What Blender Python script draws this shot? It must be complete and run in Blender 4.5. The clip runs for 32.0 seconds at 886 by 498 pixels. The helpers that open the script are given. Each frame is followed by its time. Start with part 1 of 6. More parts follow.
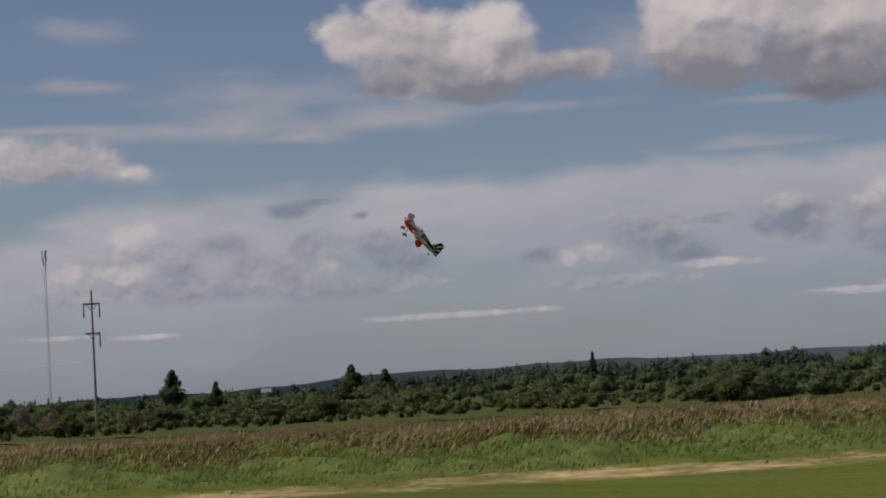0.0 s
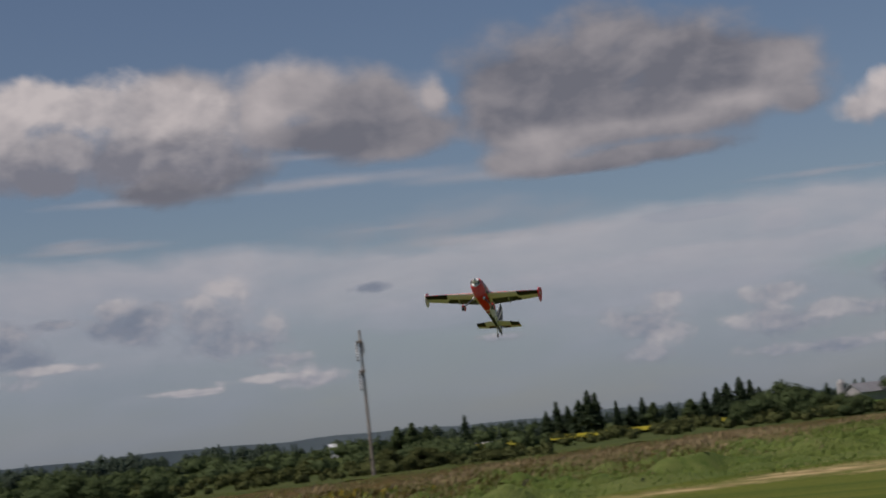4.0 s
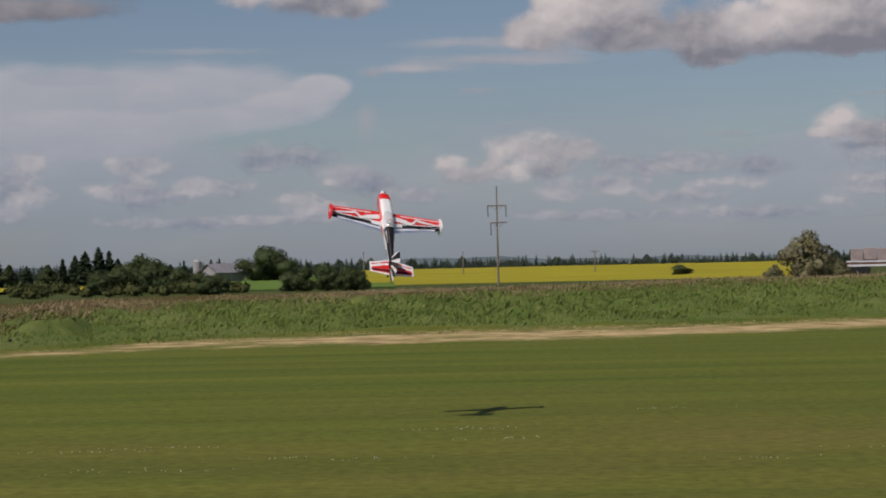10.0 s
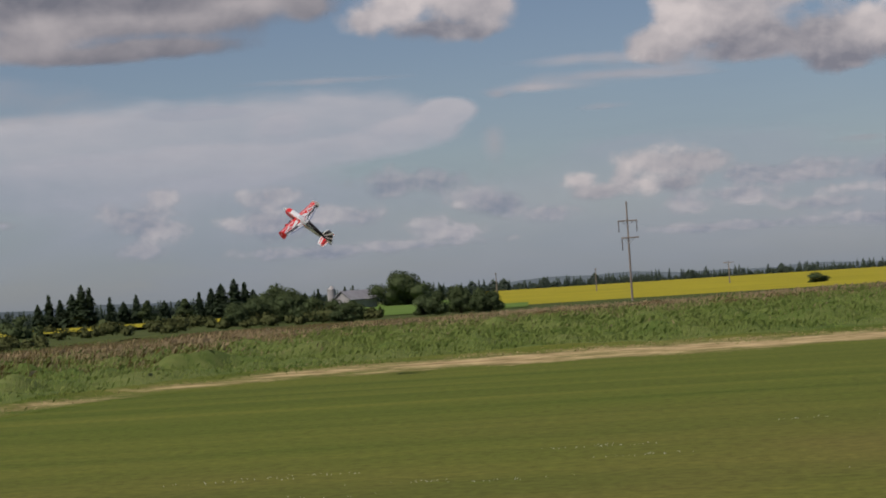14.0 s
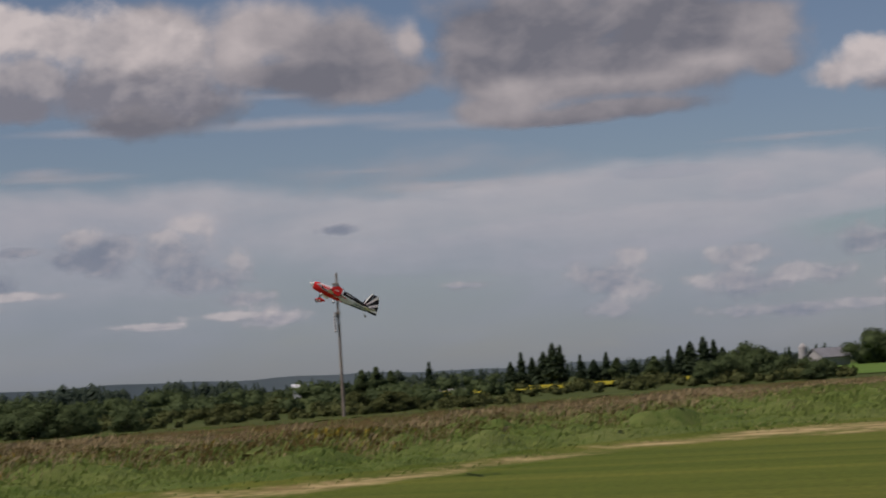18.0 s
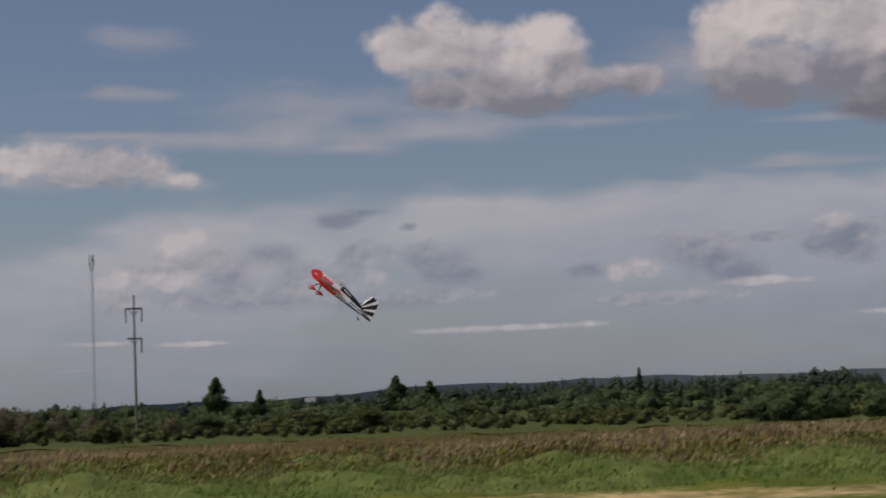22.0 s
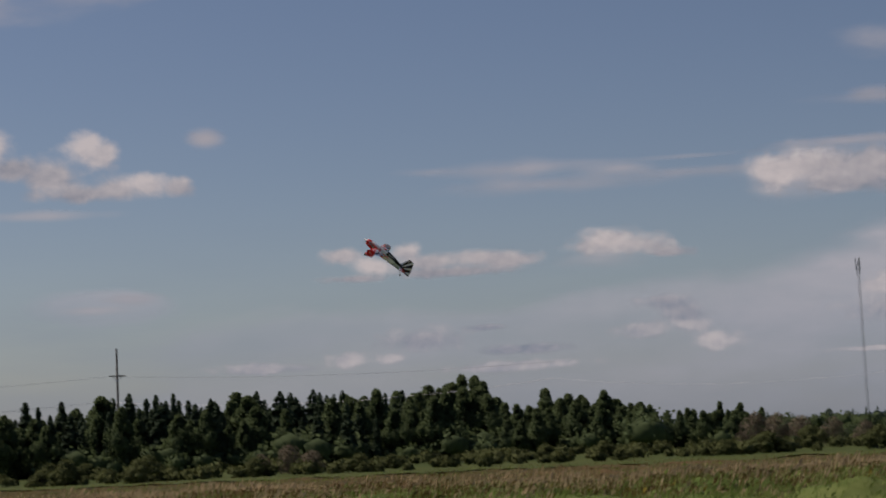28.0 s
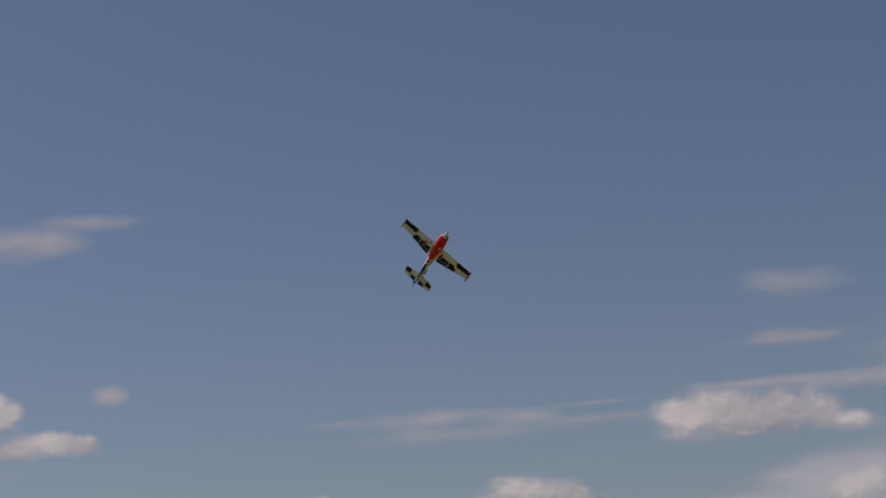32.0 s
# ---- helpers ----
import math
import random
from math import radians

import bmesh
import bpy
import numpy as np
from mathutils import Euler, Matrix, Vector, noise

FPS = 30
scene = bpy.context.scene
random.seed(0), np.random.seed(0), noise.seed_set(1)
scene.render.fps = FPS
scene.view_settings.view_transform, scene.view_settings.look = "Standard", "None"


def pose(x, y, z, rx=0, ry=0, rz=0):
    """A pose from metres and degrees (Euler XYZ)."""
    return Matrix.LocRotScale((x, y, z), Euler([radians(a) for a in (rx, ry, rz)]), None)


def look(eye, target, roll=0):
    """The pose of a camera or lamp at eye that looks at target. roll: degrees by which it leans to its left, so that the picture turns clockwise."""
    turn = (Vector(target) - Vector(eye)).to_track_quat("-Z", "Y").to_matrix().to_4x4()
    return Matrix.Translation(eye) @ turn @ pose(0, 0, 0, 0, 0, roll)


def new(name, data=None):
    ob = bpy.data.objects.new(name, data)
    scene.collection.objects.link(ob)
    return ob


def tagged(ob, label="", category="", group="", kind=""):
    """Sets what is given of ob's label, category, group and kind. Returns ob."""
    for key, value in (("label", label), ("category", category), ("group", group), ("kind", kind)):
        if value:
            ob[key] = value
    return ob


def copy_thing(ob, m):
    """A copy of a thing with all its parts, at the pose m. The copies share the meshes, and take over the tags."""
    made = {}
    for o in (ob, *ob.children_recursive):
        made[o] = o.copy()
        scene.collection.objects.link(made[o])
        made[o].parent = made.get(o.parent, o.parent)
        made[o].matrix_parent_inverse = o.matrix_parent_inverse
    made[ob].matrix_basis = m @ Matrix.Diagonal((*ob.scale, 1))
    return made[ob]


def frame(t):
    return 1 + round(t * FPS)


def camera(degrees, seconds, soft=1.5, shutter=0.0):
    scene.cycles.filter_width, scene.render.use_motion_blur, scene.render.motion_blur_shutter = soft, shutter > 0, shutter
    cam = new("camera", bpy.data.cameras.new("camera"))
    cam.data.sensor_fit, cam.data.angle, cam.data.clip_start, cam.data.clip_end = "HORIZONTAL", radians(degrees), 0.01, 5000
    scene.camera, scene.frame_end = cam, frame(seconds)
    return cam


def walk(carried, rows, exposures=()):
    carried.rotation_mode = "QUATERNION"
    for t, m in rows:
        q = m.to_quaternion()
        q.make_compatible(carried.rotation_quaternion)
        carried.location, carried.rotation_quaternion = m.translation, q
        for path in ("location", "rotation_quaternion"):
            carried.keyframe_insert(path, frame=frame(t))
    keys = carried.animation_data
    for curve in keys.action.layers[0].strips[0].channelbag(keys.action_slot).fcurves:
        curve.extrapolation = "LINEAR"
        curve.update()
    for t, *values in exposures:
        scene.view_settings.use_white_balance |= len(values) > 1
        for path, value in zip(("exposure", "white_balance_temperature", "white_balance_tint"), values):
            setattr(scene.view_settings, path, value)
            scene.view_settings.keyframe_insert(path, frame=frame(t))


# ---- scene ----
LENS = 26.274
EYE = 1.6
cam = camera(LENS, 32.0, 1.8, 0.3)
# seconds, x, y, yaw, pitch, roll of a hand-held camera that pans after the model aeroplane
CAMERA_ROWS = [
    (0, 1.31, -1.51, 40.92, 4.09, -3.36),
    (0.5, 1.31, -1.51, 41.10, 4.53, -3.48),
    (1, 1.31, -1.51, 40.85, 4.15, -3.47),
    (1.5, 1.28, -1.54, 39.66, 4.22, -3.17),
    (2, 1.22, -1.59, 37.54, 4.50, -3.35),
    (2.5, 1.09, -1.67, 33.18, 5.00, -3.70),
    (4.5, -0.40, 3.45, 15.35, 4.39, -6.24),
    (5, -0.93, 6.10, 8.64, 1.96, -5.29),
    (5.2, -0.66, 6.47, 5.81, 1.27, -4.61),
    (5.5, -0.14, 5.00, 1.58, 0.67, -3.88),
    (6, 0.34, 3.48, -5.53, 0.42, -3.06),
    (6.5, 0.17, 0.78, -12.45, 0.95, -3.70),
    (7, 0.00, 0.00, -11.20, 1.09, -3.57),
    (7.5, 0.00, 0.00, -4.11, 2.23, -3.16),
    (8, 0.00, 0.00, -0.16, 2.26, -2.34),
    (8.5, -0.00, 0.00, 0.48, 1.72, -1.87),
    (9, -0.00, 0.00, 0.86, 0.69, -1.26),
    (9.5, -0.00, 0.00, 2.29, 0.40, -1.23),
    (10, -0.00, 0.00, 2.02, 0.57, -1.28),
    (10.5, -0.00, 0.00, 1.32, 0.92, -1.83),
    (11, -0.00, 0.00, 0.35, 1.29, -2.32),
    (11.5, 0.00, 0.00, -0.12, 1.26, -2.78),
    (12, -0.00, 0.00, 0.17, 1.36, -3.50),
    (12.5, -0.00, 0.00, 1.53, 1.44, -3.71),
    (13, -0.00, 0.00, 3.83, 1.56, -3.84),
    (13.5, -0.00, 0.00, 5.66, 1.59, -3.56),
    (14, -0.00, 0.00, 5.96, 1.35, -3.64),
    (14.5, -0.00, 0.00, 7.19, 1.35, -3.62),
    (15, -0.00, 0.00, 10.16, 1.82, -3.49),
    (15.5, -0.00, 0.00, 13.92, 2.27, -3.41),
    (17.5, -0.00, 0.00, 16.78, 4.42, -3.81),
    (18, -0.00, 0.00, 19.91, 3.95, -3.47),
    (18.5, -0.00, 0.00, 24.31, 3.59, -3.18),
    (19, -0.00, 0.00, 29.44, 2.87, -2.32),
    (19.5, -0.00, 0.00, 30.58, 3.55, -2.68),
    (20, -0.00, 0.00, 31.33, 3.78, -2.83),
    (20.5, -0.00, 0.00, 32.43, 3.94, -3.21),
    (21, -0.00, 0.00, 35.74, 4.20, -2.69),
    (21.5, -0.00, 0.00, 39.00, 4.47, -2.17),
    (22, -0.00, 0.00, 42.34, 4.54, -2.16),
    (22.5, -0.00, 0.00, 45.40, 4.36, -2.31),
    (23, -0.00, 0.00, 48.39, 4.83, -2.23),
    (23.5, -0.00, 0.00, 50.24, 5.43, -2.31),
    (24, -0.00, 0.00, 50.84, 5.11, -2.30),
    (24.5, -0.00, 0.00, 50.58, 3.84, -2.01),
    (25, -0.00, 0.00, 51.31, 2.30, -1.78),
    (25.5, -0.00, 0.00, 54.60, 1.98, -1.76),
    (27.5, -0.00, 0.00, 63.22, 4.08, -2.00),
    (28, -0.00, 0.00, 65.20, 5.67, -2.77),
    (28.5, -0.00, 0.00, 66.70, 6.84, -3.97),
    (29, -0.00, 0.00, 67.47, 8.19, -5.27),
    (29.5, -0.00, 0.00, 68.81, 9.18, -5.67),
    (30, -0.00, 0.00, 69.44, 9.82, -5.67),
    (30.5, -0.00, 0.00, 69.14, 10.62, -5.25),
    (31, -0.00, 0.00, 68.30, 11.71, -5.05),
    (31.5, -0.00, 0.00, 65.46, 12.93, -4.74),
    (32, -0.00, 0.00, 61.89, 13.04, -4.59),
]


def aimed(x, y, z, yaw, pitch, roll):
    a, b = radians(yaw), radians(pitch)
    ahead = Vector((-math.sin(a) * math.cos(b), math.cos(a) * math.cos(b), math.sin(b)))
    return look((x, y, z), Vector((x, y, z)) + ahead * 10, roll)


walk(cam, [(t, aimed(x, y, EYE, yaw, pitch, roll)) for t, x, y, yaw, pitch, roll in CAMERA_ROWS],
     [(0, 0.05, 6600, 20), (4.5, -0.12, 6500, 18), (5, -0.2, 6500, 18), (6, 0.1, 6500, 18), (7, 0.13, 6500, 18), (8, -0.07, 6500, 18), (9, -0.08, 6500, 18), (10, 0.06, 6500, 18), (12, 0.12, 6500, 18), (15.5, 0.12, 6500, 18), (18, 0.0, 6600, 20), (20, 0.02, 6600, 20), (23, -0.06, 6600, 20), (25, -0.17, 6640, 21), (28, 0.0, 6640, 21), (29, -0.12, 6640, 21), (29.5, -0.14, 6640, 21), (32, -0.10, 6640, 21)])

# ---- light ----
SUN_ELEVATION, SUN_AZIMUTH = 52.0, 139.0      # azimuth from ahead (+y) towards the left (-x)
world = bpy.data.worlds.new("world")
scene.world = world
world.use_nodes = True
wn = world.node_tree
sky = wn.nodes.new("ShaderNodeTexSky")
sky.sky_type = 'NISHITA'
sky.sun_disc = False
sky.sun_elevation = radians(SUN_ELEVATION)
sky.sun_rotation = radians(-SUN_AZIMUTH)
sky.air_density, sky.dust_density, sky.ozone_density = 1.0, 0.6, 2.3
wn.links.new(sky.outputs[0], wn.nodes["Background"].inputs[0])
wn.nodes["Background"].inputs[1].default_value = 0.055
sun = new("sun", bpy.data.lights.new("sun", 'SUN'))
sun.data.energy, sun.data.angle, sun.data.color = 3.3, radians(0.6), (1.0, 0.94, 0.84)
sa, se = radians(SUN_AZIMUTH), radians(SUN_ELEVATION)
SUN_WAY = Vector((-math.sin(sa) * math.cos(se), math.cos(sa) * math.cos(se), math.sin(se)))
sun.matrix_world = look(SUN_WAY * 100, (0, 0, 0))


# ---- materials ----
def mat(name, dark, light, scale=4.0, rough=0.7, bump=0.0, metal=0.0, fine=6.0, island=0.0, coat=0.0, stretch=(1, 1, 1), random=0.0, gloss=None):
    """Two-scale noise between two colours; island: share of the colour that goes by the single piece."""
    m = bpy.data.materials.new(name)
    m.use_nodes = True
    n, l = m.node_tree.nodes, m.node_tree.links
    b = n["Principled BSDF"]
    b.inputs["Roughness"].default_value, b.inputs["Metallic"].default_value = rough, metal
    b.inputs["Coat Weight"].default_value, b.inputs["Coat Roughness"].default_value = coat, 0.22
    b.inputs["Specular IOR Level"].default_value = gloss if gloss is not None else (0.08 if rough >= 0.8 else 0.5)
    co = n.new("ShaderNodeTexCoord")
    mp = n.new("ShaderNodeMapping")
    mp.inputs["Scale"].default_value = stretch
    l.new(co.outputs["Object"], mp.inputs["Vector"])
    a, c = n.new("ShaderNodeTexNoise"), n.new("ShaderNodeTexNoise")
    a.inputs["Scale"].default_value, c.inputs["Scale"].default_value = scale, scale * fine
    a.inputs["Detail"].default_value, c.inputs["Detail"].default_value = 3, 4
    mix = n.new("ShaderNodeMix")
    mix.inputs[0].default_value = 0.45
    for s, k in ((a, 2), (c, 3)):
        l.new(mp.outputs[0], s.inputs["Vector"])
        l.new(s.outputs[0], mix.inputs[k])
    val = mix.outputs[0]
    stretchy = n.new("ShaderNodeMapRange")
    stretchy.inputs[1].default_value, stretchy.inputs[2].default_value = 0.3, 0.7
    l.new(val, stretchy.inputs[0])
    val = stretchy.outputs[0]
    if island or random:
        geo = n.new("ShaderNodeNewGeometry") if island else n.new("ShaderNodeObjectInfo")
        m2 = n.new("ShaderNodeMix")
        m2.inputs[0].default_value = island or random
        l.new(val, m2.inputs[2])
        l.new(geo.outputs["Random Per Island" if island else "Random"], m2.inputs[3])
        val = m2.outputs[0]
    ramp = n.new("ShaderNodeValToRGB")
    ramp.color_ramp.elements[0].color = (*dark, 1)
    ramp.color_ramp.elements[1].color = (*light, 1)
    l.new(val, ramp.inputs[0])
    l.new(ramp.outputs[0], b.inputs["Base Color"])
    if bump:
        bp = n.new("ShaderNodeBump")
        bp.inputs["Strength"].default_value, bp.inputs["Distance"].default_value = bump, 0.05
        l.new(c.outputs[0], bp.inputs["Height"])
        l.new(bp.outputs[0], b.inputs["Normal"])
    return m


def translucent(m, share=0.4):
    """Thin leaves and blades let some light through."""
    n, l = m.node_tree.nodes, m.node_tree.links
    b, ramp = n["Principled BSDF"], n["Color Ramp"]
    tr, mx = n.new("ShaderNodeBsdfTranslucent"), n.new("ShaderNodeMixShader")
    mx.inputs[0].default_value = share
    l.new(ramp.outputs[0], tr.inputs[0])
    l.new(b.outputs[0], mx.inputs[1])
    l.new(tr.outputs[0], mx.inputs[2])
    l.new(mx.outputs[0], n["Material Output"].inputs[0])
    return m


def lawn_mat():
    """Mown grass: long mowing streaks, worn yellowish drifts and fine speckle."""
    m = mat("mown_grass", (0.052, 0.088, 0.010), (0.134, 0.142, 0.024), 0.55, 0.95, 0.0, fine=2.7, stretch=(0.06, 1.0, 1))
    n, l = m.node_tree.nodes, m.node_tree.links
    co, a, c, mx, mx2 = n.new("ShaderNodeTexCoord"), n.new("ShaderNodeTexNoise"), n.new("ShaderNodeTexNoise"), n.new("ShaderNodeMix"), n.new("ShaderNodeMix")
    a.inputs["Scale"].default_value, a.inputs["Detail"].default_value, a.inputs["Roughness"].default_value = 7.0, 6, 0.72
    c.inputs["Scale"].default_value, c.inputs["Detail"].default_value = 0.16, 3
    l.new(co.outputs["Object"], a.inputs["Vector"])
    l.new(co.outputs["Object"], c.inputs["Vector"])
    r1, r2 = n.new("ShaderNodeMapRange"), n.new("ShaderNodeMapRange")
    for r, src, lo, hi, t0, t1 in ((r1, a, 0.34, 0.66, 0.74, 1.26), (r2, c, 0.34, 0.62, 0.1, 0.9)):
        for k, v in ((1, lo), (2, hi), (3, t0), (4, t1)):
            r.inputs[k].default_value = v
        l.new(src.outputs[0], r.inputs[0])
    mx.data_type = mx2.data_type = 'RGBA'
    sep, near, worn = n.new("ShaderNodeSeparateXYZ"), n.new("ShaderNodeMapRange"), n.new("ShaderNodeMath")
    l.new(co.outputs["Object"], sep.inputs[0])
    along = n.new("ShaderNodeMath")
    along.operation = "MULTIPLY_ADD"
    l.new(sep.outputs[0], along.inputs[0])
    along.inputs[1].default_value = -0.7
    l.new(sep.outputs[1], along.inputs[2])
    l.new(along.outputs[0], near.inputs[0])
    for k, v in ((1, 27.0), (2, 15.0), (3, 0.10), (4, 0.72)):
        near.inputs[k].default_value = v
    worn.operation = "MULTIPLY"
    l.new(near.outputs[0], worn.inputs[0])
    l.new(r2.outputs[0], worn.inputs[1])
    l.new(worn.outputs[0], mx.inputs[0])
    l.new(n["Color Ramp"].outputs[0], mx.inputs[6])
    mx.inputs[7].default_value = (0.150, 0.118, 0.034, 1)
    mx2.blend_type = 'MULTIPLY'
    mx2.inputs[0].default_value = 1.0
    l.new(mx.outputs[2], mx2.inputs[6])
    l.new(r1.outputs[0], mx2.inputs[7])
    l.new(mx2.outputs[2], n["Principled BSDF"].inputs["Base Color"])
    return m


M_LAWN = lawn_mat()
M_MEADOW = mat("meadow_soil", (0.040, 0.062, 0.014), (0.085, 0.096, 0.028), 0.09, 0.95, 0.5, fine=12.0)
M_ROUGH = mat("rough_turf", (0.050, 0.092, 0.015), (0.150, 0.170, 0.052), 0.32, 0.95, 0.3, fine=10.0, stretch=(1, 1, 0.25))
M_SEDGE = mat("olive_sedge", (0.045, 0.066, 0.014), (0.088, 0.098, 0.028), 0.25, 0.95, 0.2, fine=9.0)
M_RUSSETSOIL = mat("russet_turf", (0.046, 0.056, 0.014), (0.118, 0.070, 0.030), 0.16, 0.95, 0.1, fine=12.0, stretch=(0.5, 1, 1))


def straw_mat():
    """Cut straw strewn over the grass: it thins out at both rims and where little was cut."""
    m = lawn_mat()
    m.name = "straw_bed"
    n, l = m.node_tree.nodes, m.node_tree.links
    b = n["Principled BSDF"]
    green = b.inputs["Base Color"].links[0].from_socket
    dry, co = n.new("ShaderNodeAttribute"), n.new("ShaderNodeTexCoord")
    dry.attribute_name = "dry"
    big, small, tint = n.new("ShaderNodeTexNoise"), n.new("ShaderNodeTexNoise"), n.new("ShaderNodeTexNoise")
    for q, scale, detail in ((big, 0.45, 4), (small, 4.0, 5), (tint, 1.1, 4)):
        q.inputs["Scale"].default_value, q.inputs["Detail"].default_value = scale, detail
        l.new(co.outputs["Object"], q.inputs["Vector"])
    s1, s2, r = n.new("ShaderNodeMath"), n.new("ShaderNodeMath"), n.new("ShaderNodeMapRange")
    s1.operation = s2.operation = "MULTIPLY_ADD"
    s1.inputs[1].default_value, s2.inputs[1].default_value = 1.5, 1.1
    l.new(big.outputs[0], s1.inputs[0])
    l.new(dry.outputs["Fac"], s1.inputs[2])
    l.new(small.outputs[0], s2.inputs[0])
    l.new(s1.outputs[0], s2.inputs[2])
    r.interpolation_type = 'SMOOTHSTEP'
    r.inputs[1].default_value, r.inputs[2].default_value = 1.45, 2.25
    l.new(s2.outputs[0], r.inputs[0])
    ramp, mx = n.new("ShaderNodeValToRGB"), n.new("ShaderNodeMix")
    mx.data_type = 'RGBA'
    ramp.color_ramp.elements[0].color, ramp.color_ramp.elements[1].color = (0.21, 0.155, 0.065, 1), (0.56, 0.42, 0.215, 1)
    ramp.color_ramp.elements[0].position, ramp.color_ramp.elements[1].position = 0.32, 0.66
    l.new(tint.outputs[0], ramp.inputs[0])
    l.new(r.outputs[0], mx.inputs[0])
    l.new(green, mx.inputs[6])
    l.new(ramp.outputs[0], mx.inputs[7])
    l.new(mx.outputs[2], b.inputs["Base Color"])
    return m


M_STRAW_BED = straw_mat()
M_STRAW = mat("straw", (0.26, 0.215, 0.09), (0.54, 0.42, 0.25), 2.0, 0.9, island=0.6)
M_GRASS = translucent(mat("tall_green_grass", (0.115, 0.185, 0.034), (0.265, 0.300, 0.092), 0.32, 0.9, island=0.22, fine=4.0), 0.3)
M_DRY = translucent(mat("dry_grass", (0.30, 0.235, 0.12), (0.50, 0.385, 0.22), 0.2, 0.9, island=0.15))
M_RUSSET = translucent(mat("russet_meadow", (0.080, 0.068, 0.020), (0.165, 0.108, 0.042), 0.1, 0.9, island=0.15))
M_GOLD = mat("goldenrod", (0.17, 0.14, 0.02), (0.32, 0.22, 0.03), 2.0, 0.9, island=0.5)
M_CANOLA = mat("canola_bloom", (0.215, 0.195, 0.014), (0.37, 0.32, 0.022), 0.05, 0.95, 0.4, fine=10.0)
M_PASTURE = mat("pasture", (0.07, 0.13, 0.02), (0.13, 0.20, 0.04), 0.05, 0.95, 0.4, fine=10.0)
M_SPRUCE = translucent(mat("spruce_needles", (0.034, 0.052, 0.030), (0.066, 0.092, 0.046), 0.4, 0.85, island=0.25), 0.3)
M_LEAF = translucent(mat("poplar_leaves", (0.058, 0.084, 0.038), (0.115, 0.150, 0.062), 0.4, 0.8, island=0.22), 0.4)
M_WILLOW = translucent(mat("willow_leaves", (0.056, 0.070, 0.024), (0.122, 0.132, 0.050), 0.4, 0.8, island=0.22), 0.3)
M_PALEBUSH = translucent(mat("pale_willow_leaves", (0.165, 0.160, 0.082), (0.31, 0.29, 0.16), 0.6, 0.85, island=0.25), 0.3)
M_GREYBUSH = translucent(mat("grey_brush", (0.10, 0.085, 0.055), (0.22, 0.185, 0.13), 0.5, 0.9, island=0.25), 0.3)
M_BARK = mat("bark", (0.05, 0.04, 0.03), (0.14, 0.12, 0.09), 3.0, 0.95, 0.5)
# pale blue-grey: the haze of distance is painted into the hills' colour
M_HAZY_HILL = mat("hazy_far_hill", (0.165, 0.205, 0.235), (0.20, 0.24, 0.27), 0.01, 1.0)
M_FARWOOD = translucent(mat("far_woods", (0.048, 0.070, 0.054), (0.092, 0.120, 0.080), 0.05, 0.95, island=0.3), 0.3)
M_POLE = mat("weathered_pole_wood", (0.16, 0.13, 0.11), (0.30, 0.26, 0.22), 2.0, 0.9, 0.4, stretch=(4, 4, 0.4))
M_INSUL = mat("insulator_glaze", (0.05, 0.045, 0.05), (0.10, 0.09, 0.09), 8.0, 0.35)
M_WIRE = mat("cable_metal", (0.36, 0.36, 0.36), (0.48, 0.48, 0.48), 3.0, 0.5)
M_STEEL = mat("galvanised_steel", (0.25, 0.26, 0.28), (0.42, 0.43, 0.45), 2.0, 0.5, metal=0.7)
M_DIRT = mat("bare_dirt", (0.085, 0.062, 0.055), (0.155, 0.118, 0.105), 0.5, 0.95, 0.9, fine=8.0)
M_RUBBLE = mat("rubble", (0.22, 0.17, 0.14), (0.62, 0.55, 0.48), 0.6, 0.95, 0.5, random=0.6)
M_WHITEWALL = mat("white_siding", (0.52, 0.53, 0.55), (0.66, 0.67, 0.68), 0.8, 0.7, stretch=(1, 1, 6))
M_ROOF = mat("grey_roof", (0.16, 0.16, 0.17), (0.26, 0.26, 0.27), 1.0, 0.8)
M_ORANGE = mat("orange_paint", (0.60, 0.24, 0.05), (0.72, 0.33, 0.08), 1.0, 0.5)
M_RUST = mat("rusty_steel", (0.12, 0.055, 0.035), (0.26, 0.15, 0.10), 1.5, 0.9, 0.3)
M_CRATE = mat("grey_crate", (0.24, 0.20, 0.19), (0.38, 0.32, 0.30), 2.0, 0.9, 0.3)
M_GLASS_DARK = mat("dark_window", (0.02, 0.025, 0.03), (0.05, 0.06, 0.07), 1.0, 0.1)
M_RED = mat("gloss_red_film", (0.62, 0.014, 0.014), (0.74, 0.024, 0.022), 6.0, 0.48, gloss=0.3)
M_WHITE = mat("gloss_white_film", (0.72, 0.72, 0.71), (0.84, 0.84, 0.83), 6.0, 0.48, gloss=0.3)
M_BLACK = mat("gloss_black_film", (0.012, 0.011, 0.012), (0.024, 0.021, 0.022), 6.0, 0.40, gloss=0.15)
M_BLUE = mat("metallic_blue_film", (0.26, 0.36, 0.60), (0.78, 0.82, 0.88), 9.0, 0.22, metal=0.6, coat=0.5, stretch=(1, 0.4, 1))
M_GREYFILM = mat("warm_grey_film", (0.74, 0.72, 0.66), (0.84, 0.82, 0.77), 5.0, 0.48, gloss=0.3)
M_RUBBER = mat("tyre_rubber", (0.015, 0.015, 0.015), (0.04, 0.04, 0.04), 10.0, 0.8)
M_ALU = mat("brushed_aluminium", (0.50, 0.50, 0.50), (0.66, 0.66, 0.66), 10.0, 0.35, metal=0.9)
M_CARBON = mat("carbon_leg", (0.02, 0.02, 0.025), (0.05, 0.05, 0.06), 20.0, 0.4)
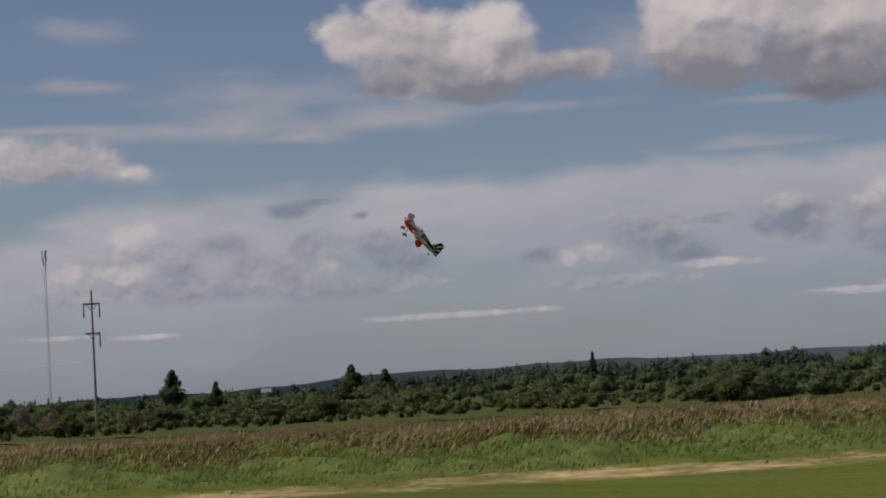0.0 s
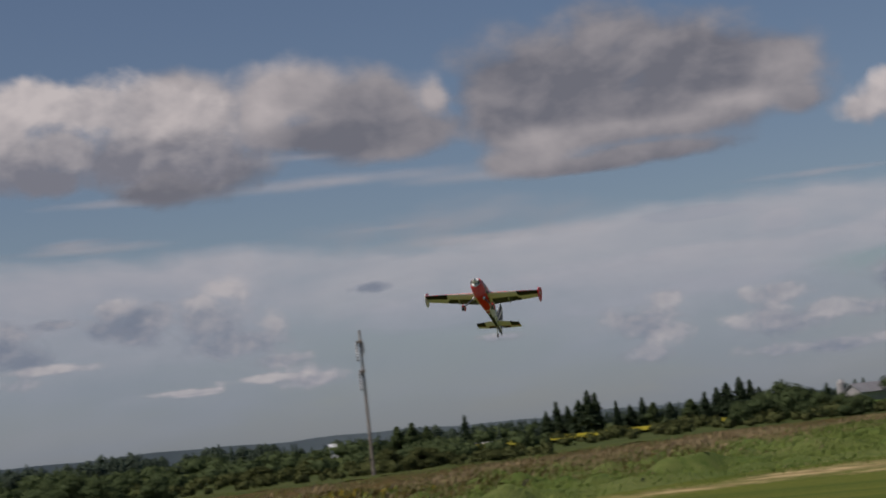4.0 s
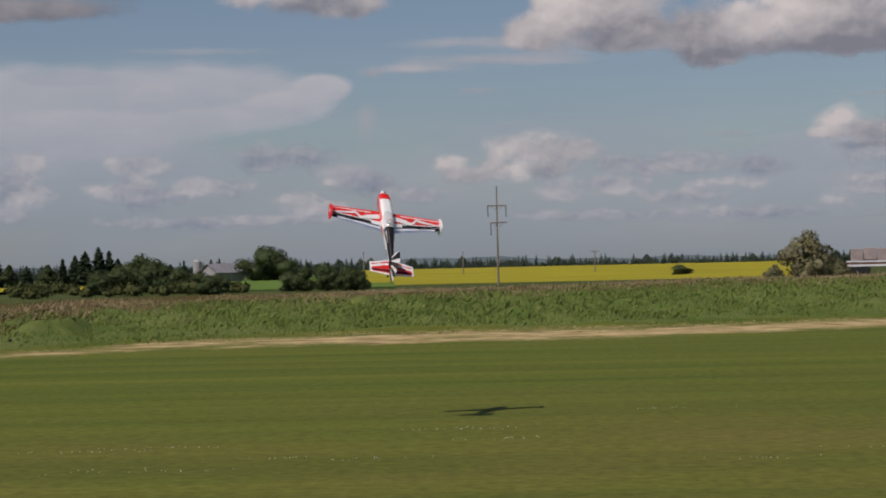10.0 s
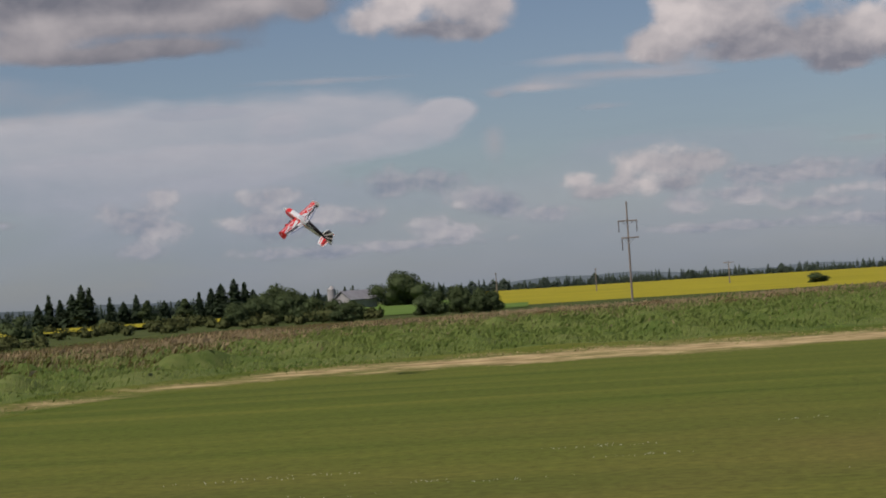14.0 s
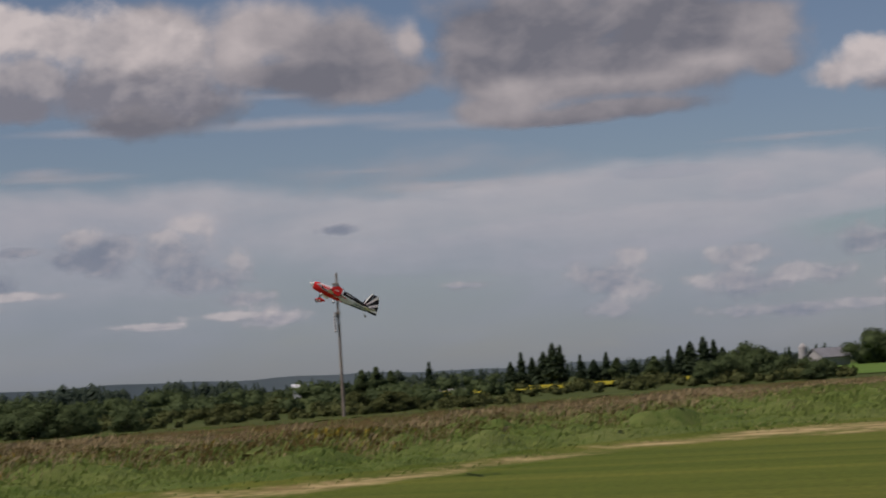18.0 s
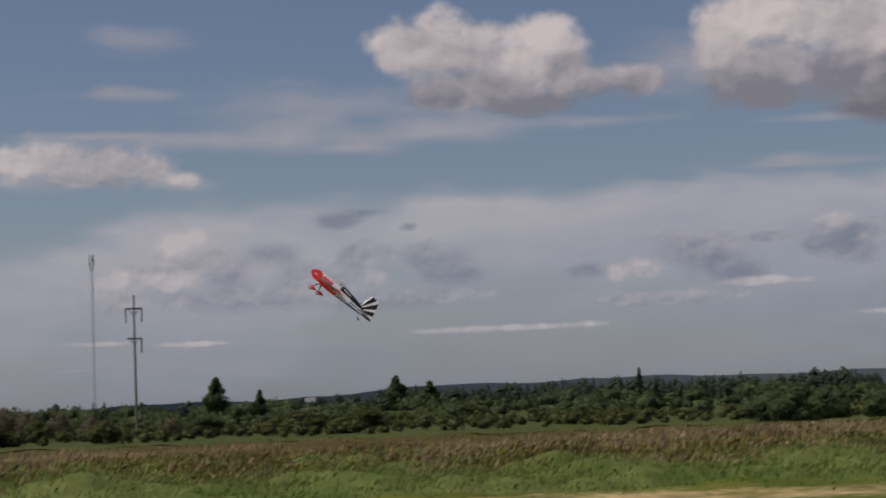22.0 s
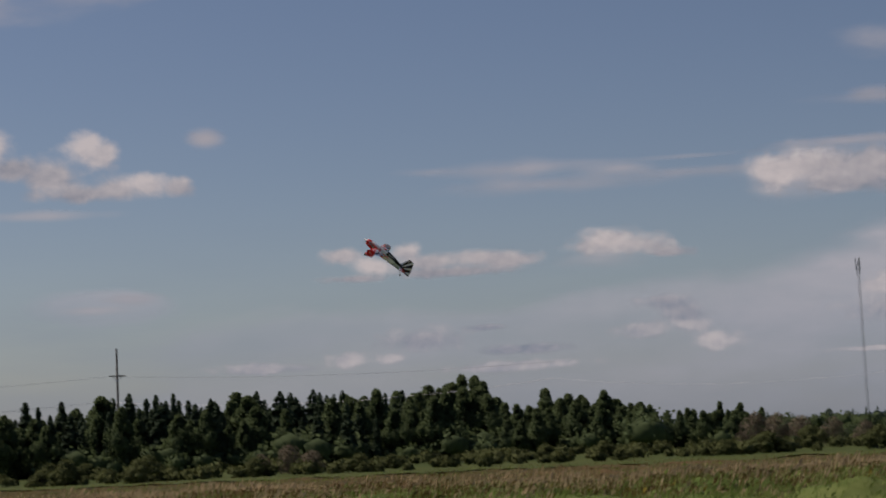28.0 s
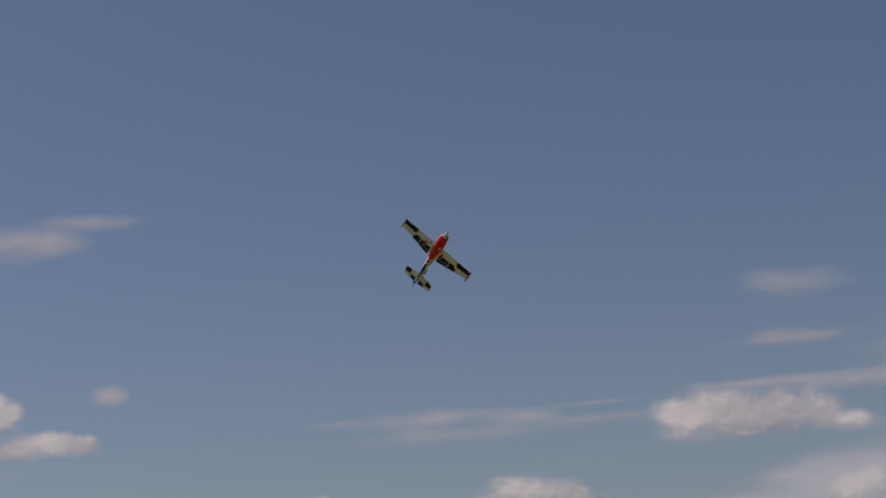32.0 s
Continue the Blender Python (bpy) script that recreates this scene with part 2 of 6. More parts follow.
M_BLOSSOM = mat("clover_blossom", (0.36, 0.38, 0.28), (0.55, 0.56, 0.46), 5.0, 0.9)


def clear(name, colour, alpha, rough=0.05):
    m = bpy.data.materials.new(name)
    m.use_nodes = True
    b = m.node_tree.nodes["Principled BSDF"]
    b.inputs["Base Color"].default_value = (*colour, 1)
    b.inputs["Roughness"].default_value = rough
    b.inputs["Alpha"].default_value = alpha
    return m


M_CANOPY = clear("clear_canopy", (0.55, 0.58, 0.60), 0.35)
M_PROP = clear("blurred_propeller", (0.6, 0.6, 0.6), 0.012, 0.6)


def cloud_mat(name, bright, dark, stretch, grain, ragged, soft, solid, relief, full=0.0, thin=0.0):
    """A glowing cloud backdrop: its puffs set the body and the light, noise frays the rim and models the billows."""
    m = bpy.data.materials.new(name)
    m.use_nodes = True
    n, l = m.node_tree.nodes, m.node_tree.links
    n.clear()
    out, em, tr, mx = n.new("ShaderNodeOutputMaterial"), n.new("ShaderNodeEmission"), n.new("ShaderNodeBsdfTransparent"), n.new("ShaderNodeMixShader")
    uv = n.new("ShaderNodeUVMap")
    body, lit = n.new("ShaderNodeAttribute"), n.new("ShaderNodeAttribute")
    body.attribute_name, lit.attribute_name = "body", "lit"

    def op(kind, a, b, c=None, clamp=False):
        q = n.new("ShaderNodeMath")
        q.operation, q.use_clamp = kind, clamp
        for k, v in enumerate((a, b, c)):
            if isinstance(v, (int, float)):
                q.inputs[k].default_value = v
            elif v is not None:
                l.new(v, q.inputs[k])
        return q.outputs[0]

    def vec(kind, a, b):
        q = n.new("ShaderNodeVectorMath")
        q.operation = kind
        for k, v in enumerate((a, b)):
            if isinstance(v, tuple):
                q.inputs[k].default_value = v
            else:
                l.new(v, q.inputs[k])
        return q.outputs[0]

    def cells(at_, scale, detail, rough):
        q = n.new("ShaderNodeTexNoise")
        q.inputs["Scale"].default_value, q.inputs["Detail"].default_value, q.inputs["Roughness"].default_value = scale, detail, rough
        l.new(at_, q.inputs["Vector"])
        return q.outputs

    place = vec("MULTIPLY", uv.outputs[0], (stretch, 1.0, 1.0))
    bent = vec("ADD", place, vec("MULTIPLY", vec("SUBTRACT", cells(place, grain * 0.7, 3, 0.5)[1], (0.5, 0.5, 0.5)), (0.55 / grain, 0.55 / grain, 0.0)))
    fbm = cells(bent, grain, 8, 0.52)[0]
    lee = cells(vec("ADD", bent, (0.10 / grain, -0.22 / grain, 0.0)), grain, 4, 0.5)[0]
    dens = op("ADD", body.outputs["Fac"], op("MULTIPLY_ADD", fbm, ragged, full - 0.5 * ragged))
    ease = n.new("ShaderNodeMapRange")
    ease.interpolation_type = 'SMOOTHSTEP'
    ease.inputs[2].default_value = soft
    l.new(dens, ease.inputs[0])
    tone = op("ADD", lit.outputs["Fac"], op("MULTIPLY", op("SUBTRACT", fbm, lee), relief), clamp=True)
    ramp = n.new("ShaderNodeValToRGB")
    ramp.color_ramp.elements[0].color, ramp.color_ramp.elements[1].color = (*dark, 1), (*bright, 1)
    l.new(tone, ramp.inputs[0])
    l.new(ramp.outputs[0], em.inputs[0])
    l.new(op("MULTIPLY", ease.outputs[0], op("MULTIPLY_ADD", tone, thin, solid - thin, True)), mx.inputs[0])
    l.new(tr.outputs[0], mx.inputs[1])
    l.new(em.outputs[0], mx.inputs[2])
    l.new(mx.outputs[0], out.inputs[0])
    return m


M_CUMULUS = cloud_mat("cumulus", (0.54, 0.51, 0.485), (0.185, 0.195, 0.222), 0.85, 0.70, 1.9, 0.65, 0.96, 1.5, 0.16)
M_FAIRCLOUD = cloud_mat("fair_cumulus", (0.50, 0.475, 0.455), (0.22, 0.235, 0.265), 0.8, 1.3, 1.8, 0.9, 0.90, 1.4, 0.22)
M_DARKCLOUD = cloud_mat("heavy_cumulus", (0.46, 0.435, 0.42), (0.150, 0.158, 0.180), 0.75, 0.50, 1.7, 0.70, 0.97, 1.3, 0.32)
M_WISP = cloud_mat("wisp", (0.43, 0.41, 0.405), (0.27, 0.28, 0.305), 0.35, 0.8, 2.0, 1.4, 0.60, 0.9, 0.14)
M_VEIL = cloud_mat("veil", (0.405, 0.410, 0.425), (0.165, 0.222, 0.296), 0.4, 0.45, 1.2, 0.45, 0.84, 0.6, 0.06, 0.82)
M_LOWCLOUD = cloud_mat("low_cumulus", (0.45, 0.44, 0.435), (0.172, 0.208, 0.258), 0.8, 1.4, 1.8, 0.85, 0.84, 1.5, 0.14)


def haze_mat():
    """The pale glowing layer of haze and far cloud that closes the sky above the horizon."""
    m = bpy.data.materials.new("far_cloud_layer")
    m.use_nodes = True
    n, l = m.node_tree.nodes, m.node_tree.links
    n.clear()
    out, em, tr, mx = n.new("ShaderNodeOutputMaterial"), n.new("ShaderNodeEmission"), n.new("ShaderNodeBsdfTransparent"), n.new("ShaderNodeMixShader")
    co, mp, no, sep, add, mr = n.new("ShaderNodeTexCoord"), n.new("ShaderNodeMapping"), n.new("ShaderNodeTexNoise"), n.new("ShaderNodeSeparateXYZ"), n.new("ShaderNodeMath"), n.new("ShaderNodeMapRange")
    l.new(co.outputs["Object"], mp.inputs[0])
    mp.inputs["Scale"].default_value = (0.0016, 0.0016, 0.009)
    no.inputs["Scale"].default_value, no.inputs["Detail"].default_value = 1.0, 5
    l.new(mp.outputs[0], no.inputs["Vector"])
    l.new(co.outputs["Object"], sep.inputs[0])
    add.operation = "MULTIPLY_ADD"
    l.new(no.outputs[0], add.inputs[0])
    add.inputs[1].default_value = 420.0
    l.new(sep.outputs[2], add.inputs[2])
    mr.interpolation_type = 'SMOOTHSTEP'
    for k, v in ((1, 760.0), (2, 120.0), (3, 0.0), (4, 0.55)):
        mr.inputs[k].default_value = v
    l.new(add.outputs[0], mr.inputs[0])
    # the haze over the low sky is painted as one glowing blue-grey
    em.inputs[0].default_value = (0.165, 0.226, 0.300, 1)
    l.new(mr.outputs[0], mx.inputs[0])
    l.new(tr.outputs[0], mx.inputs[1])
    l.new(em.outputs[0], mx.inputs[2])
    l.new(mx.outputs[0], out.inputs[0])
    return m


M_HAZE = haze_mat()


# ---- building helpers ----
def at(a, r, z=0.0):
    """A place by its bearing (degrees to the left of ahead), its distance and its height."""
    return Vector((-r * math.sin(radians(a)), r * math.cos(radians(a)), z))


def high(e, r):
    """The height that shows at e degrees above level at the distance r."""
    return EYE + r * math.tan(radians(e))


def obj(name, bm, material, smooth=False):
    me = bpy.data.meshes.new(name)
    bm.to_mesh(me)
    bm.free()
    for m in material if isinstance(material, (list, tuple)) else [material]:
        me.materials.append(m)
    if smooth:
        me.polygons.foreach_set("use_smooth", [True] * len(me.polygons))
    return new(name, me)


def part(name, bm, material, parent, label="", smooth=False):
    ob = obj(name, bm, material, smooth)
    ob.parent = parent
    return tagged(ob, label)


def pydata(name, verts, faces, material, smooth=False, normals=None):
    me = bpy.data.meshes.new(name)
    if isinstance(verts, np.ndarray):
        me.vertices.add(len(verts))
        me.vertices.foreach_set("co", verts.astype(np.float32).ravel())
        me.loops.add(faces.size)
        me.loops.foreach_set("vertex_index", faces.astype(np.int32).ravel())
        me.polygons.add(len(faces))
        me.polygons.foreach_set("loop_start", np.arange(0, faces.size, 3, dtype=np.int32))
        me.update(calc_edges=True)
    else:
        me.from_pydata(verts, [], faces)
    for m in material if isinstance(material, (list, tuple)) else [material]:
        me.materials.append(m)
    if smooth:
        me.polygons.foreach_set("use_smooth", [True] * len(me.polygons))
    if normals is not None:
        me.normals_split_custom_set_from_vertices(normals.astype(np.float32))
    return new(name, me)


def empty(name, m=None):
    ob = new(name)
    ob.empty_display_size = 0.2
    if m is not None:
        ob.matrix_basis = m
    return ob


def box(bm, c, s, bevel=0.0, m=None):
    r = bmesh.ops.create_cube(bm, size=1.0, matrix=Matrix.Translation(c) @ Matrix.Diagonal((*s, 1)))
    if bevel:
        es = list({e for v in r["verts"] for e in v.link_edges})
        r2 = bmesh.ops.bevel(bm, geom=es, offset=bevel, segments=2, affect='EDGES', profile=0.6)
    return r


def rod(bm, a, b, r0, r1=None, seg=10):
    a, b = Vector(a), Vector(b)
    q = (b - a).to_track_quat('Z', 'Y').to_matrix().to_4x4()
    bmesh.ops.create_cone(bm, cap_ends=True, segments=seg, radius1=r0, radius2=r0 if r1 is None else r1, depth=(b - a).length,
                          matrix=Matrix.Translation((a + b) / 2) @ q)


def ball(bm, c, s, seg=12):
    bmesh.ops.create_uvsphere(bm, u_segments=seg, v_segments=max(6, seg // 2 + 2), radius=1.0, matrix=Matrix.Translation(c) @ Matrix.Diagonal((*s, 1)))


def turned(p, a):
    return Vector((p[0] * math.cos(a) - p[1] * math.sin(a), p[0] * math.sin(a) + p[1] * math.cos(a), p[2]))


# ---- ground ----
EDGE_A = (-60, -40, -24, -11, -3, 3, 9, 12, 16, 20, 24, 28, 34, 40, 50, 60, 68, 80, 100, 120)
EDGE_R = (92, 70, 54, 46, 42.4, 41.8, 41.8, 41.0, 37.8, 33.2, 30.4, 29.2, 28.7, 28.4, 28.4, 28.8, 29.6, 32, 35, 39)


def edge(a):
    """How far off the rough grass begins at a bearing."""
    return float(np.interp(a, EDGE_A, EDGE_R))


def sector(name, a0, a1, near, far, z, material, steps=120, rings=4, rise=0.0, kind="structure"):
    v, f = [], []
    for i in range(steps + 1):
        a = a0 + (a1 - a0) * i / steps
        n0, f0 = near(a), far(a)
        for k in range(rings + 1):
            u = k / rings
            v.append(at(a, n0 + (f0 - n0) * u, z + rise * u))
    for i in range(steps):
        for k in range(rings):
            q = i * (rings + 1) + k
            f.append((q, q + rings + 1, q + rings + 2, q + 1))
    ob = pydata(name, v, f, material)
    return tagged(ob, kind=kind)


ring_r = [0, 5, 12, 25, 50, 90, 150, 250, 400, 700, 1200, 2200, 4500]
gv, gf = [Vector((0, 0, -0.02))], []
for r in ring_r[1:]:
    for i in range(96):
        gv.append(at(i * 3.75, r, -0.02))
for i in range(96):
    gf.append((0, 1 + i, 1 + (i + 1) % 96))
for k in range(len(ring_r) - 2):
    for i in range(96):
        a, b = 1 + k * 96 + i, 1 + k * 96 + (i + 1) % 96
        gf.append((a, a + 96, b + 96, b))
tagged(pydata("ground", gv, gf, M_MEADOW), "flat rough meadow reaching to the horizon", kind="structure")
lawn = sector("lawn", -180, 180, lambda a: 0.3, lambda a: edge(max(-60, min(120, a))) + 1.2 if -60 <= a <= 120 else 95.0, 0.0, M_LAWN, 240, 10)
tagged(lawn, "close-mown green runway grass with mowing streaks")


wave = np.random.default_rng(17)
WAVES = [(amp / 3.2, *(2 * np.pi / length * np.array([math.cos(w), math.sin(w)])), wave.uniform(0, 6.28))
         for amp, length in ((0.15, 4.2), (0.12, 2.3), (0.06, 1.1)) for w in wave.uniform(0, 6.28, 9)]


def billow(a, q):
    """Soft uneven heaping of the rank grass, in metres."""
    r = np.interp(a, EDGE_A, EDGE_R) * q
    x, y = -r * np.sin(np.radians(a)), r * np.cos(np.radians(a))
    return sum(amp * np.sin(kx * x + ky * y + ph) for amp, kx, ky, ph in WAVES)


def swell(a, q):
    """Height of the rough ground: a low bank towards the right, slight humps elsewhere."""
    a, q = np.asarray(a, float), np.asarray(q, float)
    q = q - np.interp(a, (9, 17), (0.10, 0.0)) * np.interp(q, (1.0, 2.0), (1.0, 0.0))
    tall = np.interp(a, (-60, -14.5, -12, -7, 0, 6, 10, 16, 120), (0.14, 0.14, 0.55, 0.50, 0.34, 0.24, 0.16, 0.12, 0.10))
    up = np.interp(q, (1.03, 1.12, 1.35, 1.8, 2.3, 2.8, 3.3), (0.0, 0.16, 0.55, 0.85, 1.0, 0.6, 0.0))
    thick = np.interp(q, (1.05, 1.16, 1.6, 2.6, 3.3), (0.0, 1.0, 0.8, 0.35, 0.0))
    return np.where(q < 1.03, -0.03, tall * up) + (0.11 + billow(a, q)) * thick + 0.012 * (q >= 1.03)


def turf(name, label, a0, a1, q0, q1, z, material, steps, rings):
    aa, qq = np.meshgrid(np.linspace(a0, a1, steps + 1), np.linspace(q0, q1, rings + 1), indexing='ij')
    g = np.random.default_rng(steps)
    qq[:, 1:-1] += g.normal(0, 0.25 * (q1 - q0) / rings, qq[:, 1:-1].shape)
    r = np.interp(aa, EDGE_A, EDGE_R) * qq
    h = swell(aa, qq) + z
    v = np.stack([-r * np.sin(np.radians(aa)), r * np.cos(np.radians(aa)), h], 2).reshape(-1, 3)
    i = (np.arange(steps)[:, None] * (rings + 1) + np.arange(rings)[None, :]).ravel()[:, None]
    f = np.concatenate([i + np.array([0, rings + 1, rings + 2]), i + np.array([0, rings + 2, 1])], 0)
    return tagged(pydata(name, v, f[:, ::-1].copy(), material, True), label, kind="structure")


def straw_strip():
    """The strip of cut straw along the mown edge, broad to the right of the farm, thin and greener elsewhere."""
    aa, kk = np.meshgrid(np.linspace(-60, 120, 1001), np.linspace(0, 1, 13), indexing='ij')
    e = np.interp(aa, EDGE_A, EDGE_R)
    r = e - np.interp(aa, (8, 18), (3.0, 2.0)) + kk * np.interp(aa, (6, 18), (9.5, 4.4))
    h = np.where(kk < 0.04, -0.03, np.maximum(0.012, swell(aa, r / e) + 0.035))
    v = np.stack([-r * np.sin(np.radians(aa)), r * np.cos(np.radians(aa)), h], 2).reshape(-1, 3)
    i = (np.arange(1000)[:, None] * 13 + np.arange(12)[None, :]).ravel()[:, None]
    f = np.concatenate([i + np.array([0, 13, 14]), i + np.array([0, 14, 1])], 0)
    ob = pydata("straw_strip", v, f[:, ::-1].copy(), M_STRAW_BED)
    dry = np.sin(np.pi * kk) * np.interp(aa, (-60, 4, 10, 14, 30, 34, 40, 50, 60, 70, 120), (1.0, 1.0, 0.8, 0.6, 0.65, 0.9, 0.6, 0.8, 0.9, 0.7, 0.7)) - 0.12
    ob.data.attributes.new("dry", 'FLOAT', 'POINT').data.foreach_set("value", dry.astype(np.float32).ravel())
    return tagged(ob, "strip of dry cut straw along the mown edge", kind="structure")


straw_strip()
turf("rough_bank", "uneven rough green turf beyond the mown edge", -60, 120, 1.02, 1.62, 0.004, M_ROUGH, 1300, 70)
turf("russet_meadow", "russet and beige meadow ground beyond the rough grass", -60, 120, 1.60, 3.3, -0.004, M_RUSSETSOIL, 900, 60)
turf("sedge_band", "greener sedge along the brush", 14, 120, 2.75, 3.28, 0.03, M_SEDGE, 500, 12)


# ---- grasses ----
def blades(name, label, n, per, place, tall, wide, lean, material, category, seed):
    """Tufts of single blades, each a bent tapered leaf of two triangles."""
    g = np.random.default_rng(seed)
    a, q, k = place(g, n)
    a, q, k = np.repeat(a, per), np.repeat(q, per), np.repeat(k, per)
    r = np.interp(a, EDGE_A, EDGE_R) * q
    m = len(a)
    x = -r * np.sin(np.radians(a)) + g.normal(0, 0.55, m)
    y = r * np.cos(np.radians(a)) + g.normal(0, 0.55, m)
    ground = swell(a, q)
    h = tall * k * g.uniform(0.45, 1.15, m)
    w = wide * g.uniform(0.6, 1.3, m) * np.sqrt(r / 35.0)
    face = np.radians(a + SUN_AZIMUTH - 180) / 2 + g.normal(0, 0.40, m)
    dx, dy = np.cos(face) * w, np.sin(face) * w
    lx, ly = g.normal(0.10, lean, m) * h, g.normal(0, lean, m) * h
    # lean is turned away from the sun, so blade faces catch its light
    off_sun = np.where(lx * SUN_WAY.x + ly * SUN_WAY.y > 0, -1, 1)
    lx, ly = lx * off_sun, ly * off_sun
    v = np.stack([np.stack([x - dx, y - dy, ground - 0.03], 1), np.stack([x + dx, y + dy, ground - 0.03], 1),
                  np.stack([x + dx * 0.8 + lx * 0.35, y + dy * 0.8 + ly * 0.35, ground + h * 0.65], 1),
                  np.stack([x + lx, y + ly, ground + h * np.clip(1.05 - 0.4 * (lx * lx + ly * ly) / (h * h), 0.6, 1.05)], 1)], 1).reshape(-1, 3)
    i = np.arange(m)[:, None] * 4
    f = np.concatenate([i + np.array([0, 1, 2]), i + np.array([0, 2, 3])], 0)
    return tagged(pydata(name, v, f, material), label, category, kind="stuff")


def zone(a0, a1, q0, q1, k, patch=0.0, power=1.0, clump=6.0):
    """Places between two multiples of the distance of the mown edge; patch thins them out in drifts."""
    def place(g, n):
        a = g.uniform(a0, a1, n * 4)
        q = q0 + (q1 - q0) * g.uniform(0, 1, n * 4) ** power
        s = (np.sin(a * clump * 0.35 + 3 * np.sin(a * 0.9 + q * 5)) + np.sin(q * 17 + a * clump * 0.22 + 2 * np.sin(a * 0.31))
             + np.sin(a * clump * 0.13 + 1.7 + 4 * q) + g.normal(0, 0.45, n * 4))
        keep = s > patch * 3 - 1.6 - (0 if patch else 9)
        a, q = a[keep][:n], q[keep][:n]
        return a, q, k(a, q)
    return place


def drift(a, q):
    """Slow uneven swells over the meadow."""
    return 1 + 0.22 * np.sin(a * 1.9 + 4 * q) * np.sin(a * 0.7 - 11 * q) + 0.16 * np.sin(a * 5.3 - 9 * q + 1) + 0.12 * np.sin(a * 11.7 + 23 * q)


def bank(a, q):
    return np.interp(q, (1.03, 1.12, 1.3), (0.35, 0.8, 1.0)) * drift(a, q)


def far_low(a, q):
    return np.interp(a, [-30, 1, 5, 90], [1.0, 0.95, 0.75, 0.75]) * drift(a, q)


blades("tall_green_grass", "rank green grass along the mown edge", 24000, 6, zone(8, 95, 1.10, 1.72, bank, power=1.0), 0.14, 0.003, 0.35, M_GRASS, "grass", 1)
blades("bank_grass", "soft green grass on the rough bank", 24000, 6, zone(-30, 10, 1.17, 1.9, bank, power=1.0), 0.17, 0.003, 0.35, M_GRASS, "grass", 3)
blades("yellow_grass", "yellowing grass mixed into the weeds", 2600, 6, zone(-30, 95, 1.25, 2.0, bank, 0.6, 1.0, 9.0), 0.17, 0.003, 0.35, M_DRY, "grass", 9)
blades("olive_grass", "olive and russet grass behind the green edge", 15000, 6, zone(13, 95, 1.28, 1.75, bank, 0.12, 1.0, 4.0), 0.16, 0.0035, 0.40, M_RUSSET, "grass", 24)
blades("yellow_grass", "yellowing grass mixed into the weeds", 3500, 6, zone(13, 95, 1.25, 1.8, bank, 0.5, 1.0, 7.0), 0.20, 0.003, 0.35, M_DRY, "grass", 29)
blades("dry_grass", "pinkish dry seed grass in drifts", 5500, 7, zone(4, 95, 1.50, 2.1, far_low, 0.85, 1.0, 2.5), 0.33, 0.003, 0.30, M_DRY, "grass", 4)
blades("dry_crest", "tall dry grass on top of the bank", 6500, 7, zone(-30, 9, 1.65, 2.7, far_low, 0.5), 0.19, 0.0035, 0.35, M_DRY, "grass", 5)
blades("mixed_meadow", "green and russet meadow grass", 8000, 6, zone(4, 95, 1.6, 3.2, far_low, 0.15), 0.10, 0.005, 0.5, M_RUSSET, "grass", 6)
blades("meadow_green", "green grass between the russet drifts", 5000, 6, zone(4, 95, 1.5, 3.2, far_low, 0.6, 1.0, 3.0), 0.12, 0.005, 0.5, M_GRASS, "grass", 16)
blades("straw_tufts", "loose cut straw lying along the mown edge", 2500, 3, zone(10, 95, 0.97, 1.06, lambda a, q: 0.6 * drift(a, q), 0.6), 0.035, 0.003, 1.2, M_STRAW, "straw", 8)
blades("straw_tufts", "loose cut straw lying along the mown edge", 6000, 3, zone(-30, 12, 0.97, 1.15, lambda a, q: 0.7 * drift(a, q), 0.4), 0.05, 0.003, 1.2, M_STRAW, "straw", 18)
blades("edge_grass", "short green tufts at the ragged mown edge", 4000, 5, zone(-30, 95, 1.06, 1.16, lambda a, q: 0.6 * drift(a, q), 0.6, 1.0, 14.0), 0.10, 0.003, 0.6, M_GRASS, "grass", 19)
for ga, gq, gn in ((23.4, 1.44, 60), (22.9, 1.41, 40), (33.5, 1.46, 40), (36, 1.5, 40), (46, 1.42, 40), (53, 1.45, 40), (60, 1.4, 50), (27, 1.48, 30), (40, 1.5, 40), (30, 1.42, 30), (66, 1.42, 40)):
    blades("goldenrod", "yellow goldenrod in flower among the weeds", gn, 5, lambda g, n, ga=ga, gq=gq: (g.normal(ga, 0.7, n), g.normal(gq, 0.05, n), 0.8 + 0 * g.uniform(0, 1, n)), 0.30, 0.0035, 0.35, M_GOLD, "goldenrod", int(ga * 10))


def clover_patch(a, r, n, wide, seed):
    g = random.Random(seed)
    bm = bmesh.new()
    c = at(a, r, 0.0)
    for _ in range(n):
        p = c + Vector((g.gauss(0, wide), g.gauss(0, wide * 0.25), 0.012))
        bmesh.ops.create_icosphere(bm, subdivisions=1, radius=g.uniform(0.003, 0.006), matrix=Matrix.Translation(p))
    ob = obj("clover_patch", bm, M_BLOSSOM)
    tagged(ob, "white clover blossoms in the mown grass", "clover", "clover patches", "stuff")


for i, (a, r, n, w) in enumerate(((1.4, 18.8, 60, 0.28), (0.2, 17.6, 40, 0.22), (-13.4, 20.6, 50, 0.35), (12.9, 17.5, 40, 0.3), (10.5, 17.6, 40, 0.3), (12.2, 15.6, 40, 0.4),
                                   (-7.5, 15.6, 20, 0.3), (4.5, 16.0, 30, 0.3), (-11, 16.5, 20, 0.3), (7, 16.3, 30, 0.3), (-4.5, 21, 25, 0.3))):
    clover_patch(a, r, n // 2, w, i)


